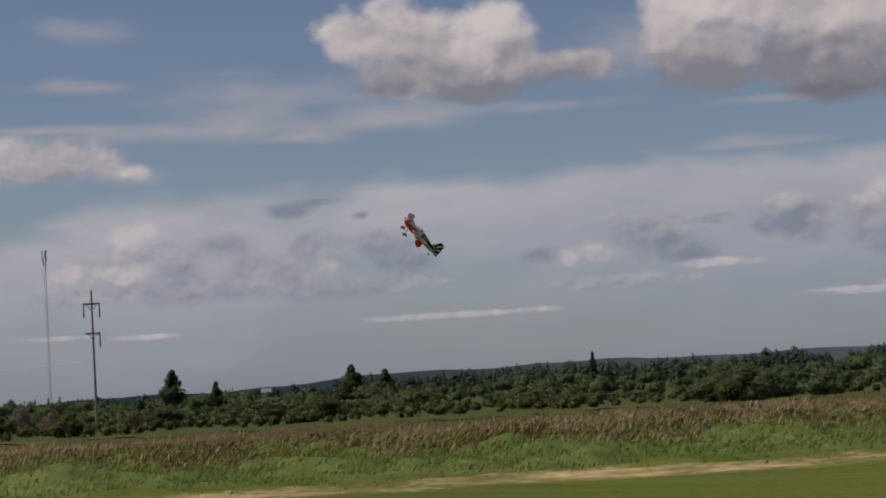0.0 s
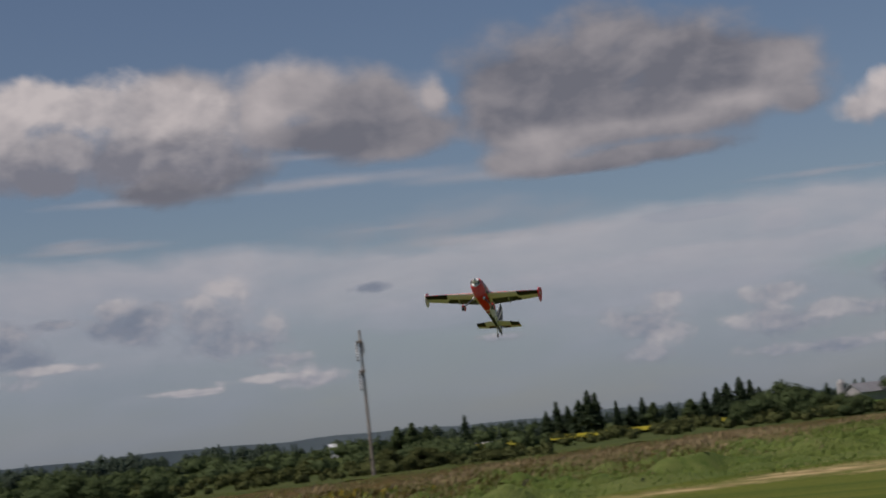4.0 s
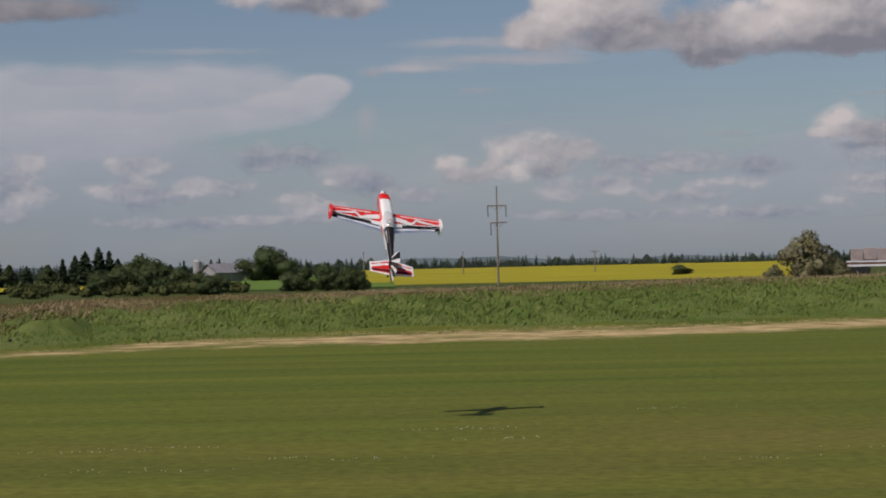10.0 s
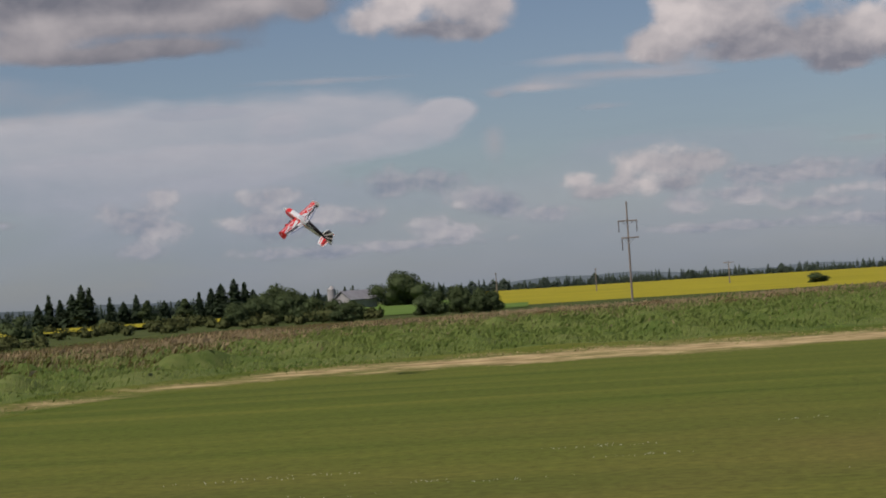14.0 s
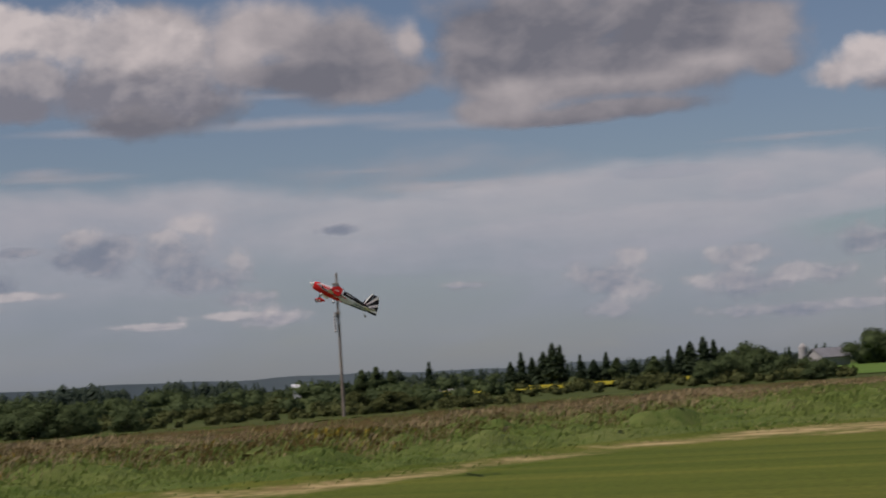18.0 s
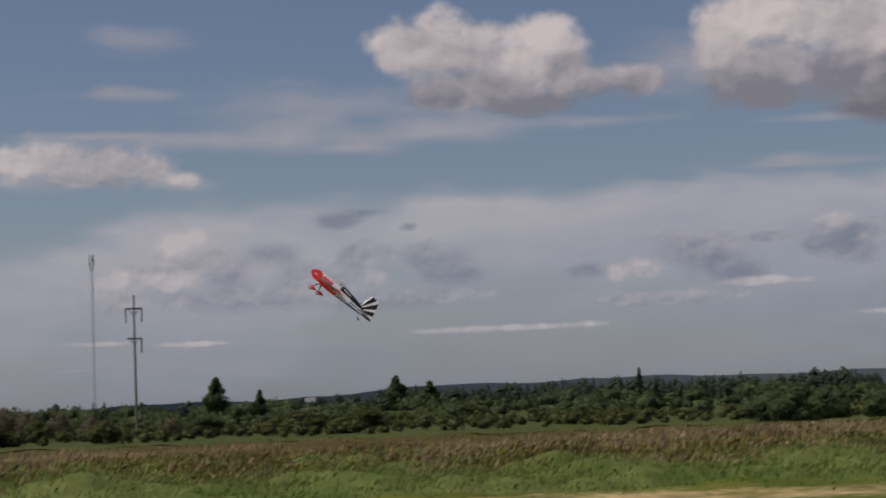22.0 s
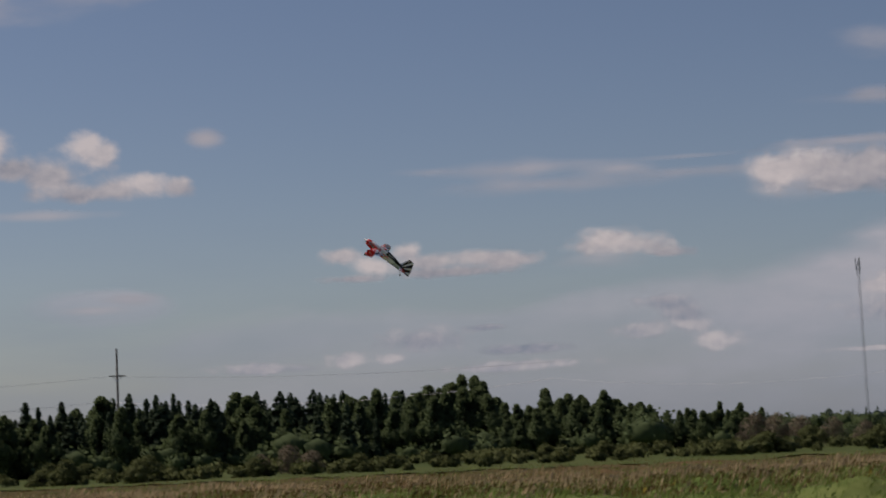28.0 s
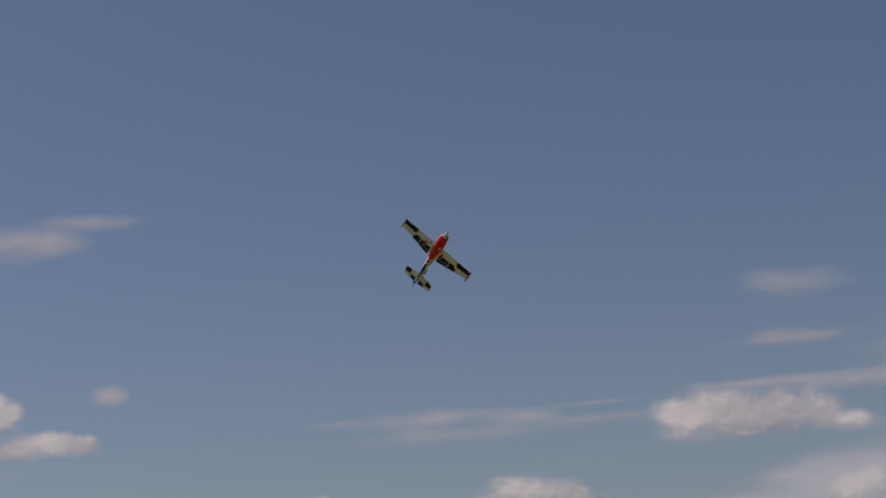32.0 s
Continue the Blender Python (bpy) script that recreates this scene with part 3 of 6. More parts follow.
# ---- trees ----
def knob():
    bm = bmesh.new()
    bmesh.ops.create_icosphere(bm, subdivisions=1, radius=1.0)
    v = np.array([q.co[:] for q in bm.verts])
    f = np.array([[q.index for q in p.verts] for p in bm.faces])
    bm.free()
    return v, f


KNOB_V, KNOB_F = knob()


def sprays(leaves, size, cores, seed, heart=None):
    """Leaf sprays, each a bent pair of triangles with its own turn, over uneven inner clumps."""
    g = np.random.default_rng(seed)
    p = np.asarray(leaves, float)
    n = len(p)
    u = g.normal(0, 1, (n, 3))
    u /= np.linalg.norm(u, axis=1)[:, None]
    w = np.cross(u, g.normal(0, 1, (n, 3)))
    w /= np.linalg.norm(w, axis=1)[:, None]
    s = (size * g.uniform(0.6, 1.4, n))[:, None]
    v = np.stack([p - u * s, p + w * s * 0.55, p + u * s, p - w * s * 0.5 + np.cross(u, w) * s * 0.3], 1).reshape(-1, 3)
    out = p - (np.array([0, 0, 0.35]) if heart is None else heart)
    out = out / (np.linalg.norm(out, axis=1)[:, None] + 1e-6) + g.normal(0, 0.28, (n, 3))
    turn = (np.einsum('ij,ij->i', np.cross(v[1::4] - v[0::4], v[2::4] - v[0::4]), out) < 0)[:, None]
    ns = [np.repeat(out / np.linalg.norm(out, axis=1)[:, None], 4, axis=0)]
    i = np.arange(n)[:, None] * 4
    vs, fs = [v], [np.where(turn, i + np.array(k[::-1]), i + np.array(k)) for k in ((0, 1, 2), (0, 2, 3))]
    base = len(v)
    for c, k in cores:
        fs.append(KNOB_F + base)
        vs.append(np.array(c) + KNOB_V * g.uniform(0.55, 1.1, (len(KNOB_V), 1)) * np.array(k))
        ns.append(KNOB_V)
        base += len(KNOB_V)
    return np.concatenate(vs, 0), np.concatenate(fs, 0), np.concatenate(ns, 0)


def crown_mesh(name, leaves, size, material, cores=()):
    v, f, n3 = sprays(leaves, size, cores, len(leaves))
    return pydata(name, v, f, material, True, n3)


def lumps(g, n, wide, low, peak, count, taper=0.6):
    """Spray places on the skin of many overlapping lumps that fill an egg-shaped crown."""
    balls = []
    for i in range(count):
        z = low + (1 - low) * (i + g.random()) / count
        u = (z - low) / (1 - low)
        reach = wide * (math.sin(math.pi * min(1, max(0, u * (1 - peak) / max(u * (1 - peak) + (1 - u) * peak, 1e-3)))) ** taper)
        a, d = g.uniform(0, 6.28), reach * math.sqrt(g.uniform(0.05, 0.75))
        balls.append((Vector((math.cos(a) * d, math.sin(a) * d, z * 0.92)), (0.08 + 0.21 * wide) * g.uniform(0.7, 1.15) * (1 if taper < 0.7 else 1.15 - 0.6 * u)))
    pts = []
    while len(pts) < n:
        c, s = balls[g.randrange(count)]
        q = c + Vector((g.gauss(0, 1), g.gauss(0, 1), g.gauss(0, 1))).normalized() * s * g.uniform(0.75, 1.05)
        if q.z > 0.01:
            pts.append(tuple(q))
    return balls, pts


def broadleaf(name, label, seed, material, slim=0.36, low=0.12, n=1500, taper=0.6):
    """A broad-leaved tree: tapered trunk, limbs, crown of sprays in uneven lumps."""
    g = random.Random(seed)
    t = empty(name)
    bm = bmesh.new()
    rod(bm, (0, 0, 0), (0.01, 0, 0.45), 0.022, 0.014, 7)
    rod(bm, (0.01, 0, 0.45), (0, 0.01, 0.85), 0.014, 0.004, 6)
    balls, pts = lumps(g, n, slim, low, 0.42, 30, taper)
    for c, s in balls[::3]:
        rod(bm, (0, 0, max(0.08, c.z - 0.2)), c, 0.009, 0.003, 5)
    part("trunk", bm, M_BARK, t)
    crown = crown_mesh("crown", pts, 0.025, material, [(c, (s * 0.74,) * 3) for c, s in balls])
    crown.parent = t
    return tagged(t, label, "tree")


def spruce(name, label, seed, slim=0.17):
    """A unit-high spruce: trunk, whorls of drooping boughs with needle sprays."""
    g = random.Random(seed)
    t = empty(name)
    bm = bmesh.new()
    rod(bm, (0, 0, 0), (0, 0, 0.97), 0.017, 0.002, 6)
    part("trunk", bm, M_BARK, t)
    v, f = [], []
    levels = 34
    for i in range(levels):
        z = 0.06 + 0.93 * i / levels
        reach = slim * (1 - z) ** 0.62 * g.uniform(0.6, 1.25) + 0.014
        for k in range(20 if z < 0.8 else 9):
            a = g.uniform(0, 6.28)
            rr = reach * g.uniform(0.65, 1.15)
            tip = Vector((math.cos(a) * rr, math.sin(a) * rr, z - rr * g.uniform(0.15, 0.6)))
            side = Vector((-math.sin(a), math.cos(a), 0)) * rr * 0.34
            mid = tip * 0.55
            mid.z = z - rr * 0.1
            q = len(v)
            v += [Vector((0, 0, z + 0.015)), mid + side, tip, mid - side, mid + Vector((0, 0, -0.03 - rr * 0.2))]
            f += [(q, q + 1, q + 2), (q, q + 2, q + 3), (q + 1, q + 4, q + 3)]
    crown = pydata("crown", v, f, M_SPRUCE)
    crown.parent = t
    return tagged(t, label, "tree")


def bush(name, label, seed, material, n=1100, flat=0.75, bare=0.0):
    """A bush: stems from the ground and a domed crown of sprays."""
    g = random.Random(seed)
    t = empty(name)
    bm = bmesh.new()
    balls, pts = lumps(g, n, flat, 0.08, 0.30, 26)
    for c, s in balls[::2]:
        rod(bm, (c.x * 0.25, c.y * 0.25, 0), c + Vector((0, 0, 0.06)), 0.014, 0.004, 5)
    part("stems", bm, M_BARK if not bare else M_GREYBUSH, t)
    crown = crown_mesh("crown", pts, 0.028, material, [] if bare else [(c, (s * 0.70,) * 3) for c, s in balls])
    crown.parent = t
    return tagged(t, label, "bush")


def unit(t):
    """Brings a plant to one metre in height."""
    top = max(v.co.z for o in t.children for v in o.data.vertices)
    for o in t.children:
        co = np.empty(len(o.data.vertices) * 3, np.float32)
        o.data.vertices.foreach_get("co", co)
        o.data.vertices.foreach_set("co", co / top)
    return t


GROVE = [unit(broadleaf("poplar_tree", "dark green poplar in a wood beyond the meadow", 11 + i, M_LEAF, 0.27 + 0.06 * i, 0.04, 5200, 1.2)) for i in range(3)]
ROUND = unit(broadleaf("round_tree", "broad round green tree beside the farm shed", 31, M_LEAF, 0.80, 0.05, 8000))
FIRS = [unit(spruce("spruce_tree", "dark slender spruce in a wood beyond the meadow", 41 + i, 0.21 + 0.06 * i)) for i in range(3)]
SHRUBS = [unit(bush("willow_bush", "olive green willow bush in the rough meadow", 51 + i, M_WILLOW, 4800)) for i in range(3)]
DARKBUSH = [unit(bush("green_bush", "dense dark green bush in the meadow", 61 + i, M_LEAF, 4800)) for i in range(2)]
GREYBUSH = [unit(bush("grey_bush", "half-bare grey brown bush in the rough", 71 + i, M_GREYBUSH, 3000, 0.7, 1)) for i in range(2)]
PALE = unit(bush("pale_bush", "pale olive grey willow bush on the bank", 77, M_PALEBUSH, 6000, 0.72))
used = set()
pick = random.Random(5)


def plant(kind, a, r, top, wide=1.0, group="", label=""):
    """A tree or bush whose top shows at the elevation top; wide stretches it."""
    h = high(top, r)
    if h < 0.4:
        return
    p = at(a, r, 0)
    s = h * wide
    m = Matrix.Translation(p) @ Matrix.Rotation(pick.uniform(0, 6.28), 4, 'Z') @ Matrix.Diagonal((s, s, h, 1))
    if kind.name in used:
        ob = copy_thing(kind, m)
        ob.matrix_basis = m
    else:
        ob = kind
        ob.matrix_basis = m
        used.add(kind.name)
    return tagged(ob, label, group=group)


WOOD = ((52.3, .30), (53.4, .40), (54.3, .13), (55.1, .22), (56.0, .5), (57.4, .70), (58.4, .66), (58.95, .27), (59.25, .95), (60.5, 1.22), (62.4, 1.28), (62.9, .97), (63.4, .91),
        (63.8, 1.4), (64.4, 1.86), (65.8, 1.78), (66.8, 1.66), (67.9, 1.52), (68.5, 1.75), (69.4, 1.5), (70.6, 1.57), (72, 1.55), (73.6, 1.78), (75.2, 1.7), (77, 1.5), (78.5, 1.68), (82, 1.6), (92, 1.6))
wa, we = zip(*WOOD)
a = 55.6
while a < 92:
    e = float(np.interp(a, wa, we))
    fir = a > 67.6 or (a > 66 and pick.random() < 0.4)
    r = pick.uniform(150, 168)
    if fir:
        plant(pick.choice(FIRS if pick.random() < 0.72 else GROVE[:2]), a, r, e + pick.uniform(-0.55, 0.12), pick.uniform(0.7, 1.15), "wood beyond the meadow")
        a += pick.uniform(0.16, 0.34)
    else:
        plant(pick.choice(GROVE), a, r, e + pick.uniform(-0.42, 0.10), pick.uniform(0.62, 1.0), "wood beyond the meadow")
        a += pick.uniform(0.22, 0.42)
a = 56.0
while a < 92:
    e = float(np.interp(a, wa, we))
    plant(pick.choice(GROVE if a < 68 or pick.random() < .5 else FIRS), a, pick.uniform(172, 186), e - pick.uniform(0.12, 0.5), 0.9, "wood beyond the meadow")
    a += pick.uniform(0.36, 0.6)

a = 56.0
while a < 92:
    e = float(np.interp(a, wa, we))
    plant(pick.choice(FIRS + GROVE) if a > 66 else pick.choice(GROVE), a, pick.uniform(144, 150), e * pick.uniform(0.45, 0.85), pick.uniform(0.7, 1.0), "wood beyond the meadow")
    a += pick.uniform(0.3, 0.55)

# single trees that stand out of the far woods
for a, e, k, w, r in ((36.6, .76, FIRS[0], 1.0, 330), (49.3, .95, GROVE[1], 0.9, 300), (48.0, .52, GROVE[0], 1.0, 320), (43.9, .80, GROVE[2], 1.0, 330), (42.9, .60, GROVE[0], 1.3, 340),
                      (45.6, .24, FIRS[1], 1.2, 330), (20.55, .60, FIRS[0], 1.1, 260), (22.15, .54, GROVE[0], 1.0, 260), (22.6, .47, GROVE[1], 1.1, 262), (21.7, .40, GROVE[2], 1.1, 261),
                      (16.82, .95, FIRS[1], 1.1, 230), (16.6, .86, FIRS[0], 1.2, 232), (17.1, .7, FIRS[2], 1.1, 233), (17.77, .72, FIRS[0], 1.1, 236), (17.45, .55, FIRS[1], 1.2, 236),
                      (18.1, .45, FIRS[2], 1.0, 234), (16.0, .54, FIRS[0], 1.1, 250), (15.22, .57, FIRS[1], 1.0, 252), (15.6, .38, FIRS[2], 1.2, 252), (14.9, .38, GROVE[0], 1.2, 250), (14.4, .34, FIRS[2], 1.2, 255),
                      (13.36, .53, FIRS[0], 1.3, 240), (13.0, .62, FIRS[1], 1.3, 243), (12.7, .74, FIRS[2], 1.1, 240), (12.31, .86, FIRS[1], 1.2, 238), (12.0, .74, FIRS[0], 1.3, 240), (11.75, .5, FIRS[2], 1.3, 242),
                      (13.8, .36, GROVE[1], 1.3, 245), (10.2, .3, FIRS[2], 1.2, 300), (9.8, .4, FIRS[0], 1.0, 320), (9.0, .42, FIRS[1], 1.0, 400), (8.75, .44, FIRS[0], 1.0, 400), (6.1, .28, FIRS[1], 1.2, 420), (5.8, .22, GROVE[0], 1.2, 420)):
    plant(k, a, r, e, w, "single trees beyond the meadow")
plant(ROUND, 7.3, 330, .82, 1.45)
for a, e, r, w in ((11.15, .66, 165, .7), (10.6, .52, 160, .8), (11.7, .35, 160, .9), (10.0, .2, 155, 1.0), (9.4, .1, 150, 1.1), (8.8, .0, 150, 1.2), (12.3, .15, 158, 1.0), (5.55, .28, 150, .8), (6.2, .18, 150, .8), (4.9, .16, 148, .8), (4.6, .05, 148, .9), (9.0, -.1, 140, 1.3),
                   (6.7, 0.05, 152, 1.0), (-5.05, -.03, 240, 1.6), (31.9, .20, 84, .95), (32.6, .02, 85, 1.0), (31.2, -.02, 84, 1.0), (29.6, -.3, 90, 1.2)):
    plant(pick.choice(DARKBUSH), a, r, e, w * 1.35, "bushes in the meadow")
plant(PALE, -8.8, 130, .92, 0.95, "pale bushes by the gravel heap")
plant(PALE, -7.85, 128, -.1, 1.0, "pale bushes by the gravel heap")
plant(PALE, -9.75, 131, .05, 0.9, "pale bushes by the gravel heap")
for i in range(30):
    a = pick.uniform(19, 57)
    r = pick.uniform(96, 140)
    plant(pick.choice(SHRUBS if pick.random() < 0.75 else DARKBUSH), a, r, pick.uniform(-.6, -.1), pick.uniform(1.1, 2.4), "low bushes before the woods")
for i in range(36):
    a = pick.uniform(55, 90)
    plant(pick.choice(SHRUBS), a, pick.uniform(96, 135), pick.uniform(-.65, -.25) + (0.25 if a > 73 else 0), pick.uniform(0.9, 1.6), "low bushes before the woods")
for a, e, r, w in ((70.1, .05, 108, 1.0), (69.4, -.15, 107, 1.1), (70.9, -.2, 108, 1.0), (53.9, .1, 118, .9), (54.8, .2, 120, .9), (55.5, .3, 121, .9), (53.0, -.05, 117, 1.0), (50.6, -.2, 118, 1.1), (56.2, .35, 125, .9)):
    plant(pick.choice(GREYBUSH), a, r, e, w, "grey brush before the woods")
for a, e, k, w in ((-22.8, 1.7, DARKBUSH[0], .8), (-24.2, 1.9, DARKBUSH[1], .8), (-22.0, 1.3, DARKBUSH[1], .8), (-23.5, 1.75, GROVE[0], 1.5), (-25.5, 1.8, DARKBUSH[0], .9), (-21.7, .9, DARKBUSH[0], .8), (-18.1, .93, DARKBUSH[0], 1.0), (-17.2, .75, DARKBUSH[1], 1.0), (-19.0, .8, DARKBUSH[1], 1.0),
                   (-16.5, .55, SHRUBS[0], 1.0), (-19.7, .5, SHRUBS[1], 1.0), (-17.6, .75, SHRUBS[2], 1.0), (-18.6, .75, SHRUBS[0], 1.0), (-20.4, .35, SHRUBS[1], 1.0)):
    plant(k, a, 195, e, w, "trees behind the gravel heap", "leafy green trees behind the gravel heap")


def far_wood(name, label, a0, a1, profile, r0, r1, step, seed, firs=0.55):
    """Distant woods: many small crowns in one sheet of trees."""
    g = random.Random(seed)
    v, f = [], []
    pa, pe = zip(*profile)
    a = a0
    while a < a1:
        r = g.uniform(r0, r1)
        top = high(float(np.interp(a, pa, pe)) + g.uniform(-0.20, 0.14), r)
        c = at(a, r, 0)
        fir = g.random() < firs
        w = top * (0.20 if fir else 0.36)
        for k in range(22):
            z = top * (0.05 + 0.95 * k / 22)
            s = w * ((1 - k / 22) ** 0.8 if fir else math.sqrt(max(0.02, 1 - (2 * k / 22 - 0.9) ** 2))) + 0.1
            b = g.uniform(0, 6.28)
            for j in range(3):
                b += 2.1 + g.uniform(-.4, .4)
                p = c + Vector((math.cos(b) * s, math.sin(b) * s, z - s * 0.3))
                q = len(v)
                side = Vector((-math.sin(b), math.cos(b), 0)) * s * 0.7
                v += [c + Vector((0, 0, z + top * 0.05)), p + side, p - side]
                f.append((q, q + 1, q + 2))
        a += g.uniform(0.5, 1.5) * step
    return tagged(pydata(name, v, f, M_FARWOOD), label, "woods", kind="stuff")


def thicket(name, label, a0, a1, r0, r1, clumps, low, tall, size, material, seed):
    """A belt of tangled brush: leaf sprays heaped in many uneven clumps."""
    g = np.random.default_rng(seed)
    n = clumps
    a, r = g.uniform(a0, a1, n), g.uniform(r0, r1, n)
    h = g.uniform(low, tall, n) * (0.75 + 0.35 * np.sin(a * 2.1 + seed) * np.sin(a * 0.83))
    per = 80
    d = g.normal(0, 1, (n, per, 3))
    d /= np.linalg.norm(d, axis=2)[:, :, None]
    d *= g.uniform(0.5, 1.05, (n, per, 1))
    c = np.stack([-r * np.sin(np.radians(a)), r * np.cos(np.radians(a)), h * 0.45], 1)[:, None, :]
    p = c + d * (h[:, None, None] * np.array([0.85, 0.85, 0.55]))
    p = p.reshape(-1, 3)
    p[:, 2] = np.abs(p[:, 2])
    cores = [((x, y, hh * 0.42), (hh * 0.60, hh * 0.60, hh * 0.40)) for (x, y, _), hh in zip(c[:, 0, :], h)]
    v, f, n3 = sprays(p, size, cores, seed, np.broadcast_to(c * np.array([1, 1, 0.5]), (n, per, 3)).reshape(-1, 3))
    ob = pydata(name, v, f, material, True, n3)
    return tagged(ob, label, "brush", kind="stuff")


thicket("brush_belt", "belt of olive green brush before the woods", 18, 58, 98, 150, 620, 0.25, 0.9, 0.11, M_WILLOW, 3)
thicket("brush_belt", "belt of dark green brush before the woods", 18, 58, 130, 230, 420, 0.8, 2.0, 0.18, M_LEAF, 4)
thicket("brush_belt", "belt of olive green brush along the wood", 55, 92, 100, 140, 420, 0.4, 1.0, 0.15, M_WILLOW, 5)
thicket("undergrowth", "dark undergrowth inside the wood", 55, 92, 142, 165, 420, 1.5, 3.2, 0.22, M_LEAF, 6)
thicket("brush_belt", "olive brush beside the farm shed", 8, 18, 140, 210, 120, 0.5, 1.4, 0.16, M_WILLOW, 7)
thicket("undergrowth", "dark woods in the middle distance", 18, 57, 300, 420, 500, 1.6, 3.4, 0.35, M_LEAF, 8)

MIDWOOD = ((18, .1), (19.2, .12), (20, .25), (22, .3), (24, .2), (25.2, .05), (26.5, .32), (27.9, .45), (29.4, .12), (30.3, .42), (31.5, .45), (32.7, .28), (33.5, .45), (35.4, .40), (37, .42), (39, .40), (41, .37), (42.4, .38), (44, .4), (45.6, .2), (47, .12), (48.5, .2), (50, .15), (52, .2), (58, .2))
far_wood("distant_woods", "belt of dark mixed woods beyond the meadow", 18, 57, MIDWOOD, 420, 520, 0.10, 1)
far_wood("distant_woods", "belt of dark mixed woods before the low hills", 18, 57, [(a, e - .12) for a, e in MIDWOOD], 330, 400, 0.13, 2)
far_wood("distant_spruces", "far row of spruces behind the yellow field", -14, 20, ((-14, .15), (-7, .18), (-3, .20), (1, .22), (4, .25), (6, .25), (20, .2)), 800, 900, 0.05, 3, 0.9)
far_wood("distant_spruces", "far row of spruces behind the yellow field", -30, 20, ((-30, .1), (20, .1)), 820, 950, 0.06, 4, 0.9)


far_wood("distant_woods", "low dark edge of far woods behind the yellow field", -30, 20, ((-30, .02), (20, .04)), 770, 800, 0.04, 5, 0.6)


def hill(name, label, profile, r, a0, a1):
    g = random.Random(9)
    pa, pe = zip(*profile)
    v, f = [], []
    n = 260
    for i in range(n + 1):
        a = a0 + (a1 - a0) * i / n
        z = high(float(np.interp(a, pa, pe)) + 0.03 * math.sin(a * 0.9) + 0.022 * math.sin(a * 2.3 + 1) + g.uniform(-.010, .010), r)
        v += [at(a, r, -5), at(a, r, z), at(a, r + 500, z + 2), at(a, r + 700, -5)]
    for i in range(n):
        q = i * 4
        for k in range(3):
            f.append((q + k, q + k + 4, q + k + 5, q + k + 1))
    return tagged(pydata(name, v, f, M_HAZY_HILL), label, kind="structure")


hill("far_hills", "low wooded hills along the horizon, paled by haze in their colour", ((-60, .1), (-14, .12), (-7, .17), (-2.8, .19), (0, .28), (3.3, .27), (6, .2), (12, .2), (16, .28), (20.8, .31), (25.9, .40), (31, .42), (36, .47), (40.2, .45), (42.7, .46), (45, .30), (48, .2), (51.5, .17), (55, .05), (90, .05), (120, .05)), 3000, -60, 120)

# ---- fields ----
tagged(sector("canola_field", -8.4, 5.0, lambda a: 190, lambda a: 760 - 8 * a, 0.0, M_CANOLA, 60, 6, 1.4), "bright yellow canola field in bloom")
tagged(sector("pasture", 3.5, 9.0, lambda a: 165, lambda a: 420, 0.05, M_PASTURE, 20, 4, 0.1), "bright green pasture beside the farm shed")
tagged(sector("canola_field", 12.6, 21.6, lambda a: 178 - (a - 17) * 3.0, lambda a: 232, 0.25, M_CANOLA, 40, 3, 0.1), "narrow yellow canola field behind spruces")
for a0, a1, r in ((45.0, 46.2, 122), (49.4, 51.1, 132), (37.7, 38.8, 132), (41.2, 41.6, 126)):
    tagged(sector("canola_field", a0, a1, lambda a, r=r: r, lambda a, r=r: r + 40, 0.0, M_CANOLA, 8, 3, 0.25), "patch of yellow canola seen between bushes")


# ---- power lines ----
def utility_pole(a, r, top, arms, base=0.0, thick=0.10, label="weathered wooden utility pole with short crossarms"):
    """arms: elevation, half-width left, half-width right, insulators left and right (hang or stand)."""
    t = empty("utility_pole", Matrix.Translation(at(a, r, base)) @ Matrix.Rotation(radians(a), 4, 'Z'))
    h = high(top, r) - base
    bm = bmesh.new()
    rod(bm, (0, 0, -0.3), (0, 0, h), thick, thick * 0.62, 12)
    part("pole", bm, M_POLE, t)
    for e, wl, wr, il, ir in arms:
        z = high(e, r) - base
        bm = bmesh.new()
        box(bm, ((wr - wl) / 2, -thick - 0.02, z), (wl + wr, 0.10, 0.11), 0.015)
        arm = part("crossarm", bm, M_POLE, t)
        bm = bmesh.new()
        rod(bm, (-wl * 0.6, -thick * 0.6, z - 0.02), (0, -thick * 0.6, z - 0.5), 0.025)
        rod(bm, (wr * 0.6, -thick * 0.6, z - 0.02), (0, -thick * 0.6, z - 0.5), 0.025)
        part("brace", bm, M_STEEL, arm)
        for x, hang in ((-wl * 0.92, il), (wr * 0.92, ir)):
            if hang:
                bm = bmesh.new()
                rings = []
                for k in range(13):
                    q = 0.03 if k in (0, 12) else (0.068 if k % 2 else 0.028)
                    rings.append([bm.verts.new((x + q * math.cos(w * 0.785), -thick - 0.02 + q * math.sin(w * 0.785), z - 0.06 - hang * k / 12)) for w in range(8)])
                for p, q in zip(rings, rings[1:]):
                    for w in range(8):
                        bm.faces.new((p[w], p[(w + 1) % 8], q[(w + 1) % 8], q[w]))
                part("insulator", bm, M_INSUL, arm, "dark string of disc insulators")
    return tagged(t, label, "utility pole", "utility poles")


